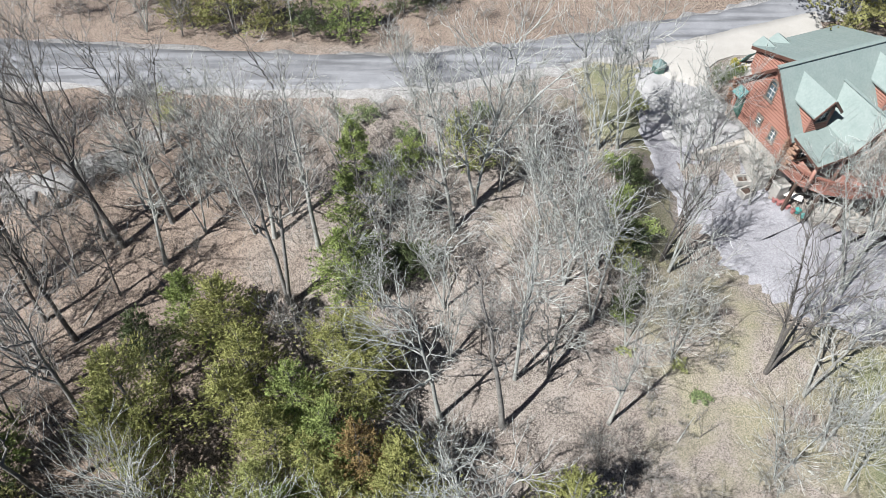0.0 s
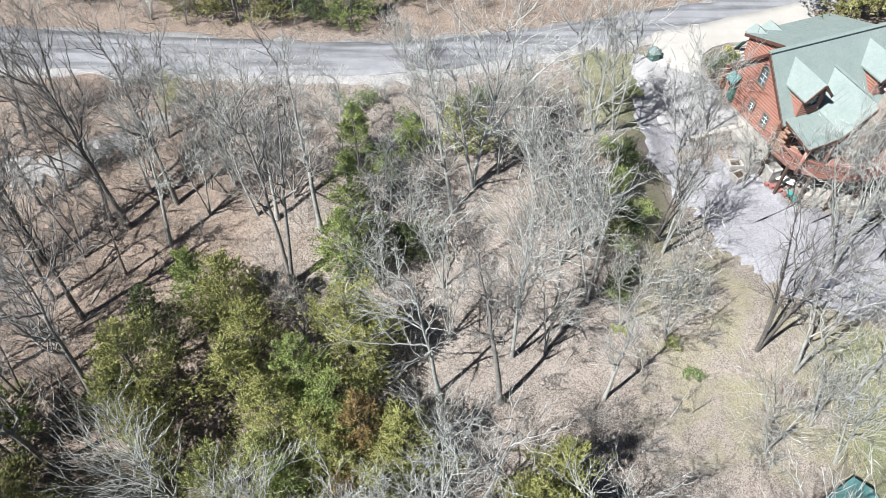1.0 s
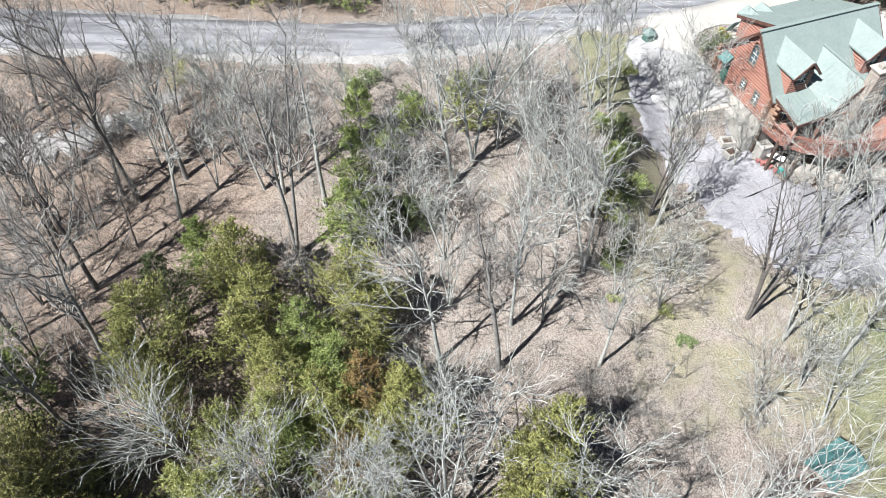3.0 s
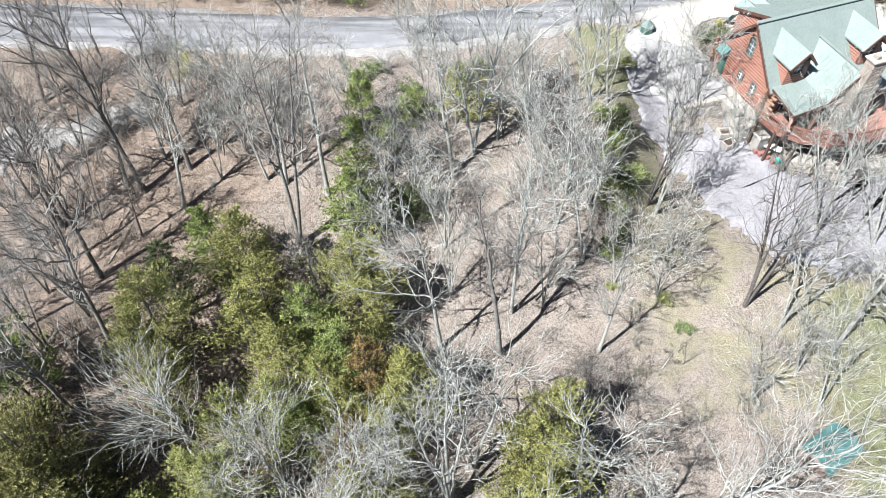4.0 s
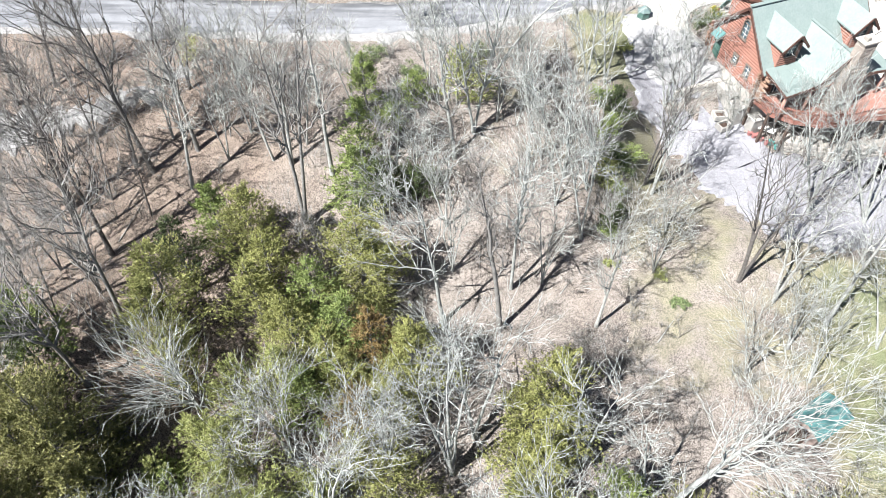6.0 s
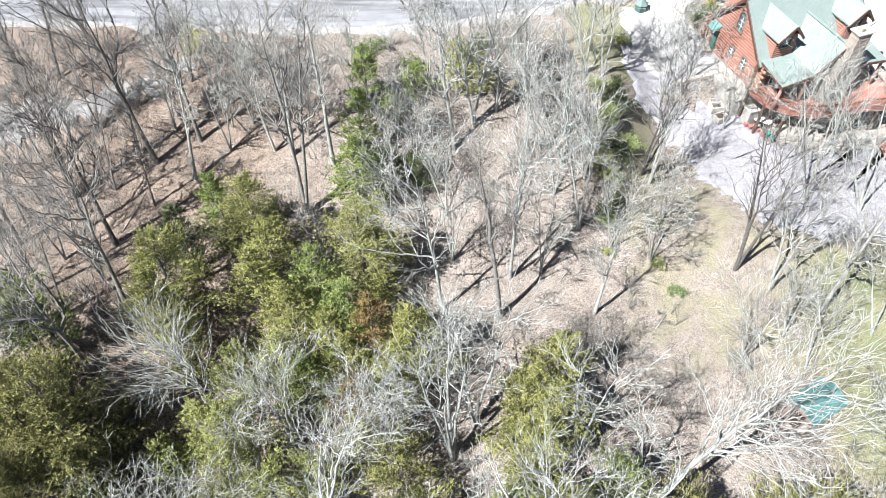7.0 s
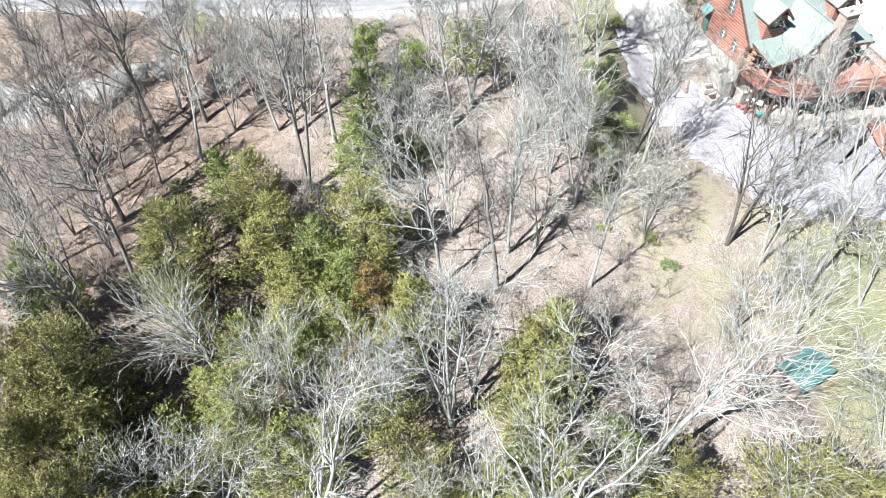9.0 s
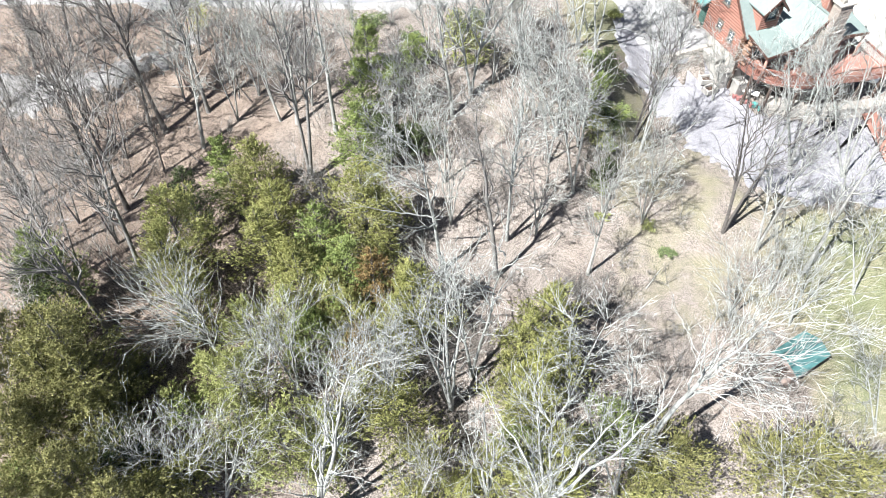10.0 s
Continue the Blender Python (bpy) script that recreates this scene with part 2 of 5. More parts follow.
def part(name, bm, mat, parent=None, label="", smooth=False):
    me = bpy.data.meshes.new(name)
    bmesh.ops.recalc_face_normals(bm, faces=bm.faces)
    bm.to_mesh(me)
    bm.free()
    me.materials.append(mat)
    if smooth:
        me.polygons.foreach_set("use_smooth", np.ones(len(me.polygons), bool))
    ob = new(name, me)
    if parent:
        ob.parent = parent
    if label:
        ob["label"] = label
    return ob


def empty(name, m, label, category, group="", kind=""):
    ob = new(name)
    ob.empty_display_size = 0.3
    ob.matrix_basis = m
    return tagged(ob, label, category, group, kind)


def box(bm, x0, y0, z0, x1, y1, z1, bevel=0.0):
    v = bmesh.ops.create_cube(bm, size=1.0, matrix=Matrix.LocRotScale(((x0 + x1) / 2, (y0 + y1) / 2, (z0 + z1) / 2), None, (x1 - x0, y1 - y0, z1 - z0)))["verts"]
    if bevel:
        es = list({e for w in v for e in w.link_edges})
        bmesh.ops.bevel(bm, geom=es, offset=bevel, segments=1, affect="EDGES")
    return bm


def beam(bm, a, b, w, d, up=(0, 0, 1)):
    """A squared timber from a to b."""
    a, b = Vector(a), Vector(b)
    t = (b - a).normalized()
    s = t.cross(Vector(up))
    s = s.normalized() if s.length > 1e-4 else Vector((1, 0, 0))
    n = s.cross(t)
    ring = [[bm.verts.new(p + s * (w / 2 * i) + n * (d / 2 * j)) for i, j in ((-1, -1), (1, -1), (1, 1), (-1, 1))] for p in (a, b)]
    for k in range(4):
        bm.faces.new((ring[0][k], ring[0][(k + 1) % 4], ring[1][(k + 1) % 4], ring[1][k]))
    bm.faces.new(ring[0][::-1])
    bm.faces.new(ring[1])
    return bm


def slab(bm, corners, thick):
    """A plate with the given top corners, thick metres downwards."""
    top = [bm.verts.new(c) for c in corners]
    low = [bm.verts.new((c[0], c[1], c[2] - thick)) for c in corners]
    n = len(top)
    bm.faces.new(top)
    bm.faces.new(low[::-1])
    for k in range(n):
        bm.faces.new((top[k], low[k], low[(k + 1) % n], top[(k + 1) % n]))
    return bm


def bars(bm, a, b, r, sides=6):
    """A round bar from a to b."""
    a, b = Vector(a), Vector(b)
    t = (b - a).normalized()
    s = t.orthogonal().normalized()
    n = t.cross(s)
    ring = [[bm.verts.new(p + (s * math.cos(q) + n * math.sin(q)) * r) for q in (2 * math.pi * k / sides for k in range(sides))] for p in (a, b)]
    for k in range(sides):
        bm.faces.new((ring[0][k], ring[0][(k + 1) % sides], ring[1][(k + 1) % sides], ring[1][k]))
    bm.faces.new(ring[0][::-1])
    bm.faces.new(ring[1])
    return bm


# ---- the ground ----


def ease(a, b, v):
    t = np.clip((np.asarray(v, float) - a) / (b - a), 0, 1)
    return t * t * (3 - 2 * t)


def ground_height(x, y):
    """A wooded slope that climbs to the road, with a level gravel bench in front of the house."""
    x, y = np.asarray(x, float), np.asarray(y, float)
    z = -6.7 + 0.2 * np.minimum(y, 42) + 4.0 * ease(22, 40, y)
    z = z + 0.16 * np.maximum(0, -9 - x) * (1 - ease(18, 32, y)) * ease(-45, -20, x)
    z = z + 0.12 * np.maximum(0, y - 57)
    m = ease(13, 19.5, x) * ease(21, 29, y) * (1 - ease(39, 50, y))
    return z * (1 - m) + (0.1 + 0.28 * np.maximum(0, y - 36)) * m


def gz(x, y):
    return float(ground_height(x, y))


def grass_amount(x, y):
    """Where grass shows: the lawn below the gravel, the verge by the road and the far right."""
    lawn = ease(10, 17, x) * ease(12, 18, y) * (1 - ease(31, 35, y)) * 0.36
    verge = ease(9, 13, x) * ease(38, 42, y) * (1 - ease(48, 50, y)) * (1 - ease(17, 20, x)) * 0.85
    strip = ease(13.5, 15, x) * ease(30, 32, y) * (1 - ease(38, 40, y)) * (1 - ease(17, 19, x)) * 0.62
    far = ease(23, 30, x) * ease(6, 10, y) * (1 - ease(24.5, 26.5, y)) * 0.85
    wood = ease(1, 5, x) * (1 - ease(13, 16, x)) * ease(27, 33, y) * (1 - ease(45, 48, y)) * 0.22
    lawn = np.maximum(lawn, wood)
    return np.maximum(np.maximum(lawn, verge), np.maximum(strip, far))


def build_ground():
    xs = np.concatenate([np.linspace(-700, -70, 15)[:-1], np.linspace(-70, -42, 15)[:-1], np.linspace(-42, 42, 241), np.linspace(42, 70, 15)[1:], np.linspace(70, 700, 15)[1:]])
    ys = np.concatenate([np.linspace(-500, -40, 12)[:-1], np.linspace(-40, -4, 19)[:-1], np.linspace(-4, 64, 205), np.linspace(64, 100, 15)[1:], np.linspace(100, 1200, 20)[1:]])
    gx, gy = np.meshgrid(xs, ys)
    z = ground_height(gx, np.clip(gy, -40, 130))
    rng = np.random.default_rng(5)
    near = (np.abs(gx) < 45) & (gy > -5) & (gy < 66)
    flat = ease(13, 17, gx) * ease(24, 28, gy)
    z = z + np.where(near, rng.normal(0, 0.035, z.shape) * (1 - flat) * (1 - ease(42, 44, gy) * (1 - ease(53, 55, gy))), 0)
    for ax, ay, amp in ((0.31, 0.23, 0.16), (0.12, 0.41, 0.14), (0.62, 0.53, 0.07)):
        z = z + amp * np.sin(gx * ax + 1.3) * np.sin(gy * ay + 0.7) * (1 - flat) * (1 - ease(41, 44, gy) * (1 - ease(54, 57, gy)))
    n, w = len(ys), len(xs)
    i = np.arange(n * w).reshape(n, w)
    quads = np.stack([i[:-1, :-1], i[:-1, 1:], i[1:, 1:], i[1:, :-1]], -1)
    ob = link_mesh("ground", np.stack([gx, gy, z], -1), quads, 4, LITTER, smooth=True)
    at = ob.data.attributes.new("grass", "FLOAT", "POINT")
    at.data.foreach_set("value", grass_amount(gx, gy).ravel().astype(np.float32))
    at = ob.data.attributes.new("brown_litter", "FLOAT", "POINT")
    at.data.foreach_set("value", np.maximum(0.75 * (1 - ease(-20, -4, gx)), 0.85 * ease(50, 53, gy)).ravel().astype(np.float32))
    return tagged(ob, "leaf-littered woodland slope with patches of dry grass", "ground", kind="structure")


build_ground()


def sheet(name, left, right, mat, lift, label, category, steps=160, across=8, crown=0.0, rough_edge=1.0):
    """A strip of paving between two border lines, laid on the ground."""
    def along(pts):
        p = np.array(pts, float)
        s = np.linspace(0, len(p) - 1, steps)
        out = []
        for v in s:
            k = min(int(v), len(p) - 2)
            f = v - k
            p0, p1, p2, p3 = p[max(k - 1, 0)], p[k], p[k + 1], p[min(k + 2, len(p) - 1)]
            out.append(0.5 * ((2 * p1) + (p2 - p0) * f + (2 * p0 - 5 * p1 + 4 * p2 - p3) * f * f + (3 * p1 - p0 - 3 * p2 + p3) * f ** 3))
        return np.array(out)
    a, b = along(left), along(right)
    rng = np.random.default_rng(len(name))
    run = np.linalg.norm(np.diff(a, axis=0), axis=1).sum()
    soft_by = max(4, int(steps * 1.2 / run))
    edges = []
    for line in (a, b):
        wob = np.convolve(rng.normal(0, 0.3, steps + 4 * soft_by), np.hanning(soft_by + 2), "same")[2 * soft_by:2 * soft_by + steps] / math.sqrt(soft_by * 0.4)
        d = np.gradient(line, axis=0)
        d = d / np.maximum(np.linalg.norm(d, axis=1, keepdims=True), 1e-6)
        edges.append(line + np.stack([-d[:, 1], d[:, 0]], 1) * wob[:, None] * rough_edge)
    a, b = edges
    f = np.concatenate([[0], np.linspace(0.015, 0.985, across - 2), [1]])[None, :, None]
    p = a[:, None] * (1 - f) + b[:, None] * f
    z = ground_height(p[..., 0], p[..., 1]) + lift + crown * np.sin(np.pi * f[..., 0])
    z[:, 0] -= lift + 0.15
    z[:, -1] -= lift + 0.15
    i = np.arange(steps * across).reshape(steps, across)
    quads = np.stack([i[:-1, :-1], i[:-1, 1:], i[1:, 1:], i[1:, :-1]], -1)
    ob = link_mesh(name, np.concatenate([p, z[..., None]], -1), quads, 4, mat, smooth=True)
    return tagged(ob, label, category, kind="structure")


ROAD_FAR = [(-90, 57), (-60, 54.2), (-38.3, 52.4), (-22.3, 50.8), (-8.8, 50.1), (-1.7, 50.5), (5.6, 51.5), (14.6, 53.6), (23.6, 56.1), (32, 58.7), (60, 68)]
ROAD_NEAR = [(-90, 50), (-60, 47.8), (-37, 46.4), (-21, 45.8), (-8.3, 45.4), (-2, 45.9), (5.5, 47.6), (13.1, 49.6), (22, 52.0), (31.5, 55.2), (61, 64)]
sheet("road_shoulder", [(x, y + 0.4) for x, y in ROAD_FAR], [(x, y - 0.9) for x, y in ROAD_NEAR], SHOULDER, 0.10, "pale gravel shoulder along the asphalt road", "shoulder")
sheet("road", ROAD_FAR, ROAD_NEAR, ASPHALT, 0.17, "worn grey asphalt road with cracks and faded patches", "road", crown=0.06, rough_edge=0.35)
sheet("gravel_drive", [(16.2, 48.5), (15.6, 44.0), (15.9, 40.5), (17.5, 38.0), (19.6, 36.2), (20.7, 34.1), (21.3, 32.0), (23.2, 29.6), (26.3, 27.0), (32.0, 25.7), (42, 25.5)],
      [(23.0, 48.5), (22.8, 46.0), (23.4, 43.5), (24.2, 41.0), (25.3, 39.6), (26.5, 38.0), (29.5, 36.0), (33.0, 35.2), (37, 35.8), (40, 36.5), (46, 36.5)],
      GRAVEL, 0.09, "pale grey gravel parking area and drive", "gravel drive", across=12)
sheet("concrete_drive", [(18.2, 51.4), (19.5, 51.9), (22, 52.6), (29.5, 55.2), (33.5, 56.7)], [(18.0, 47.5), (20.5, 46.6), (23.0, 46.9), (29.5, 48.8), (33, 50.0)],
      CONCRETE, 0.20, "light concrete driveway apron beside the road", "driveway", across=10, rough_edge=0.2)
sheet("paved_drive", [(16.6, 48.3), (16.3, 45.5), (16.6, 43.6), (18.0, 42.4), (20.0, 41.9)], [(23.0, 47.3), (22.1, 46.2), (22.9, 45.0), (23.9, 43.9), (24.3, 42.7)],
      DRIVE, 0.14, "smooth grey paved drive beside the house", "driveway", steps=60, across=8)
sheet("gravel_track", [(-60, 37.0), (-37.3, 36.9), (-33.5, 37.3), (-30.5, 37.6), (-25.8, 39.8), (-22.0, 41.5)], [(-60, 32.0), (-36.9, 33.2), (-33.5, 34.8), (-30.0, 35.4), (-24.5, 37.6), (-21.0, 40.6)],
      SHOULDER, 0.09, "pale gravel track through the trees", "track")

sheet("rear_drive", [(36.3, 52.0), (37.4, 47.0), (37.9, 43.0), (37.6, 39.5)], [(52, 53), (52, 48), (50, 43), (48, 39)],
      CONCRETE, 0.12, "pale concrete yard beyond the log house", "driveway", steps=50, across=8, rough_edge=0.3)

# ---- the log house ----
HOUSE = pose(24.2, 42.1, 0, 0, 0, 19.98)      # x along the ridge, -y to the front
RIDGE, EAVE, HALF, LENGTH = 10.55, 6.6, 3.85, 11.1
PITCH = (RIDGE - EAVE) / HALF


def log_wall(name, house, origin, along, length, z0, top_at, holes=(), r=0.125):
    """A wall of stacked round logs. top_at(s) is the wall's height at s metres along it; holes are (s0, s1, z0, z1)."""
    o, d = Vector(origin), Vector(along)
    wall = new(name)
    wall.parent = house
    z = z0 + r
    while True:
        free = [s for s in np.linspace(0, length, 200) if top_at(s) > z + r]
        if not free:
            break
        spans = [(free[0], free[-1])]
        for h0, h1, hz0, hz1 in holes:
            if hz0 < z < hz1:
                spans = [p for s0, s1 in spans for p in ((s0, min(s1, h0)), (max(s0, h1), s1)) if p[1] - p[0] > 0.05]
        for s0, s1 in spans:
            part("log", bars(bmesh.new(), o + d * s0 + Vector((0, 0, z)), o + d * s1 + Vector((0, 0, z)), r * 1.04, 8), LOG, wall)
        z += 2 * r
    return wall


def window_unit(house, centre, across, out, w, h, arched=False, bars_x=2, bars_z=3):
    """A framed window: centre of the sill, the way along the wall and the way out of it."""
    c, a, o = Vector(centre), Vector(across), Vector(out)
    up = Vector((0, 0, 1))
    root_bm = bmesh.new()
    for s in (-1, 1):
        beam(root_bm, c + a * s * w / 2, c + a * s * w / 2 + up * h, 0.16, 0.075, a)
    beam(root_bm, c - a * (w / 2 + 0.1), c + a * (w / 2 + 0.1), 0.24, 0.12)
    if arched:
        pts = [c + up * h + a * (w / 2 * math.cos(q)) + up * (w / 2 * math.sin(q)) for q in np.linspace(0, math.pi, 11)]
        for p, q in zip(pts[:-1], pts[1:]):
            beam(root_bm, p, q, 0.075, 0.2, o)
        beam(root_bm, c + up * h - a * w / 2, c + up * h + a * w / 2, 0.1, 0.06)
    else:
        beam(root_bm, c + up * h - a * (w / 2 + 0.06), c + up * h + a * (w / 2 + 0.06), 0.2, 0.12)
    win = part("window", root_bm, FRAME, house, "brown-framed window in the log wall")
    bm = bmesh.new()
    outline = [c - a * w / 2, c + a * w / 2, c + a * w / 2 + up * h]
    if arched:
        outline += [c + up * h + a * (w / 2 * math.cos(q)) + up * (w / 2 * math.sin(q)) for q in np.linspace(0, math.pi, 11)[1:-1]]
    outline += [c - a * w / 2 + up * h]
    f = [bm.verts.new(p - o * 0.02) for p in outline]
    g = [bm.verts.new(p - o * 0.05) for p in outline]
    bm.faces.new(f)
    bm.faces.new(g[::-1])
    for k in range(len(f)):
        bm.faces.new((f[k], g[k], g[(k + 1) % len(f)], f[(k + 1) % len(f)]))
    part("pane", bm, GLASS, win)
    bm = bmesh.new()
    for k in range(1, bars_x):
        x = -w / 2 + w * k / bars_x
        beam(bm, c + a * x, c + a * x + up * h, 0.03, 0.02, a)
    for k in range(1, bars_z):
        beam(bm, c - a * w / 2 + up * h * k / bars_z, c + a * w / 2 + up * h * k / bars_z, 0.03, 0.018)
    part("glazing_bar", bm, WHITE, win)


def roof_plate(name, house, corners, mat=ROOF, thick=0.12, label=""):
    return part(name, slab(bmesh.new(), corners, thick), mat, house, label)


def seams(name, house, p00, p01, p10, p11, n):
    """Standing seams from the top edge p00-p01 down to p10-p11."""
    p00, p01, p10, p11 = (Vector(p) for p in (p00, p01, p10, p11))
    for k in range(n + 1):
        f = k / n
        bm = bmesh.new()
        beam(bm, p00.lerp(p01, f), p10.lerp(p11, f), 0.02, 0.007)
        part(name, bm, ROOF, house)


def build_house():
    house = empty("log_house", HOUSE, "red-stained log house with a green metal roof on a stone base", "house")
    base = bmesh.new()
    box(base, 0.5, -3.4, -0.6, 10.6, 3.5, 4.0)
    part("foundation", base, STONE, house, "pale stone foundation")

    def gable(s):
        return RIDGE - 0.12 - PITCH * abs(s - 3.45)
    # the near gable wall runs from the front corner to the rear one
    arch, low = (3.05, 3.85, 7.45, 9.15), (1.35, 2.05, 4.8, 6.05)
    mid, door = (3.05, 3.85, 5.0, 6.0), (5.45, 6.4, 4.0, 5.95)
    log_wall("gable_wall", house, (0.5, -3.45, 0), (0, 1, 0), 6.9, 4.0, gable, (arch, low, mid, door))
    log_wall("gable_wall", house, (10.6, -3.45, 0), (0, 1, 0), 6.9, 4.0, gable)
    log_wall("front_wall", house, (0.5, -3.45, 0), (1, 0, 0), 10.1, 4.0, lambda s: 6.9, ((1.3, 2.4, 4.0, 6.1), (3.6, 6.6, 4.0, 6.3), (7.8, 8.9, 4.6, 6.1)))
    log_wall("rear_wall", house, (0.5, 3.45, 0), (1, 0, 0), 10.1, 4.0, lambda s: 6.9)
    window_unit(house, (0.42, 0.0, 7.5), (0, 1, 0), (-1, 0, 0), 0.78, 1.3, True)
    window_unit(house, (0.42, -1.75, 4.8), (0, 1, 0), (-1, 0, 0), 0.66, 1.15)
    window_unit(house, (0.42, 0.0, 5.05), (0, 1, 0), (-1, 0, 0), 0.6, 0.85)
    for x0, x1, z1 in ((1.3, 2.4, 6.1), (3.6, 6.6, 6.3)):
        window_unit(house, (0.5 + (x0 + x1) / 2, -3.53, 4.05), (1, 0, 0), (0, -1, 0), x1 - x0, z1 - 4.1, False, 3, 2)
    window_unit(house, (8.85, -3.53, 4.65), (1, 0, 0), (0, -1, 0), 1.0, 1.4)
    # the green side door
    bm = bmesh.new()
    box(bm, 0.44, 2.03, 4.0, 0.52, 2.92, 5.92, 0.01)
    d = part("door", bm, GREENTRIM, house, "green panelled side door")
    bm = bmesh.new()
    for z0, z1 in ((4.2, 4.9), (5.05, 5.8)):
        box(bm, 0.41, 2.16, z0, 0.45, 2.8, z1, 0.008)
    part("door_panel", bm, GREENTRIM, d)
    # the teal awning over it
    awning = roof_plate("awning", house, [(0.36, 2.98, 6.78), (0.36, 1.92, 6.78), (-0.3, 1.92, 6.3), (-0.3, 2.98, 6.3)], TEAL, 0.05, "small teal awning over the side door")
    for y in (1.98, 2.92):
        bm = bmesh.new()
        beam(bm, (0.38, y, 6.1), (-0.24, y, 6.27), 0.05, 0.05)
        part("bracket", bm, DARKWOOD, awning)
    # projecting log ends at the front corner
    for k in range(11):
        z = 4.12 + 0.25 * k
        for p, q in (((0.5, -3.45, z), (0.5, -3.45 - (0.55 if k % 2 else 0.85), z)), ((0.5, 3.45, z), (0.5, 3.45 + (0.4 if k % 2 else 0.6), z)),
                     ((0.5, 3.45, z + 0.12), (-0.05 - 0.12 * (k % 2), 3.45, z + 0.12)), ((0.5, -3.45, z + 0.12), (-0.05 - 0.12 * (k % 2), -3.45, z + 0.12))):
            part("log_end", bars(bmesh.new(), p, q, 0.12, 8), LOGEND, house, "weathered projecting log end")
    # main roof
    front = [(0, 0, RIDGE), (LENGTH, 0, RIDGE), (LENGTH, -HALF, EAVE), (0, -HALF, EAVE)]
    roof_plate("front_roof_slope", house, front[::-1])
    seams("roof_seam", house, *[(x, y, z + 0.01) for x, y, z in (front[0], front[1], front[3], front[2])], 26)
    rear = [(0, 0, RIDGE), (LENGTH, 0, RIDGE), (LENGTH, HALF + 0.1, EAVE - 0.1), (0, HALF + 0.1, EAVE - 0.1)]
    roof_plate("rear_roof_slope", house, rear)
    bm = bmesh.new()
    beam(bm, (-0.02, 0, RIDGE + 0.05), (LENGTH + 0.02, 0, RIDGE + 0.05), 0.34, 0.06)
    part("ridge_cap", bm, ROOF, house)
    for x in (0.02, LENGTH - 0.02):
        bm = bmesh.new()
        beam(bm, (x, 0, RIDGE - 0.16), (x, -HALF, EAVE - 0.16), 0.08, 0.24, (0, 0, 1))
        beam(bm, (x, 0, RIDGE - 0.16), (x, HALF + 0.1, EAVE - 0.26), 0.08, 0.24, (0, 0, 1))
        part("bargeboard", bm, FASCIA, house, "dark red bargeboard")
    # the raised rear roof with its own log cheek
    rr = [(2.9, 0.35, 9.92), (LENGTH + 0.2, 0.35, 9.92), (LENGTH + 0.2, 5.75, 7.85), (2.9, 5.75, 7.85)]
    roof_plate("raised_rear_roof", house, rr)
    seams("roof_seam", house, (2.9, 0.35, 9.93), (LENGTH + 0.2, 0.35, 9.93), (2.9, 5.75, 7.86), (LENGTH + 0.2, 5.75, 7.86), 20)
    log_wall("rear_cheek_wall", house, (3.3, 0.6, 0), (0, 1, 0), 4.8, 4.0, lambda s: 9.65 - 0.385 * s)
    log_wall("rear_cheek_wall", house, (3.3, 5.4, 0), (1, 0, 0), 7.4, 4.0, lambda s: 7.6)
    bm = bmesh.new()
    beam(bm, (2.92, 0.35, 9.78), (2.92, 5.75, 7.71), 0.08, 0.26, (0, 0, 1))
    part("bargeboard", bm, FASCIA, house, "dark red bargeboard")
    # small gablets and porch roof at the back
    for gx in (3.9, 5.3):
        roof_plate("rear_gablet_roof", house, [(gx, 4.4, 8.4), (gx, 6.0, 8.4), (gx - 0.8, 6.0, 7.85), (gx - 0.8, 5.7, 7.85)])
        roof_plate("rear_gablet_roof", house, [(gx + 0.8, 5.7, 7.85), (gx + 0.8, 6.0, 7.85), (gx, 6.0, 8.4), (gx, 4.4, 8.4)])
    roof_plate("side_porch_roof", house, [(2.55, 5.45, 7.3), (3.25, 5.45, 7.3), (3.25, 6.15, 6.1), (2.55, 6.15, 6.1)], TEAL, 0.1, "small teal porch roof")
    bm = bmesh.new()
    for x, y, z in ((2.62, 6.05, 6.15), (3.18, 6.05, 6.15)):
        beam(bm, (x, y, 3.2), (x, y, z), 0.14, 0.14, (1, 0, 0))
    part("porch_post", bm, LOG, house)
    # the porch: a steep gable between two low-pitched wings
    mid, py, low = 5.45, -6.5, 6.95
    for s in (-1, 1):
        foot, end = mid + s * 2.15, mid + s * 5.15
        gable_side = [(mid, -1.42, 9.05), (mid, py, 9.05), (foot, py, low - 0.12), (foot, -3.45, low + 0.06)]
        roof_plate("porch_gable_slope", house, gable_side if s < 0 else gable_side[::-1])
        seams("roof_seam", house, (mid, -3.4, 9.06), (mid, py, 9.06), (foot, -3.4, low + 0.07), (foot, py, low - 0.11), 7)
        wing = [(foot, -3.45, low + 0.04), (foot, py, low - 0.15), (end, py - 0.05, low - 0.46), (end, -3.5, low)]
        roof_plate("porch_wing_roof", house, wing if s < 0 else wing[::-1])
        seams("roof_seam", house, (foot, -3.5, low + 0.05), (end, -3.5, low + 0.01), (foot, py, low - 0.14), (end, py - 0.05, low - 0.45), 7)
        bm = bmesh.new()
        beam(bm, (mid, py - 0.02, 8.9), (foot, py - 0.02, low - 0.27), 0.08, 0.24, (0, 0, 1))
        beam(bm, (foot, py - 0.02, low - 0.3), (end, py - 0.07, low - 0.6), 0.08, 0.22, (0, 0, 1))
        part("bargeboard", bm, FASCIA, house, "dark red bargeboard")
        bm = bmesh.new()
        beam(bm, (end, py - 0.05, low - 0.6), (end, -3.7, low - 0.14), 0.06, 0.2)
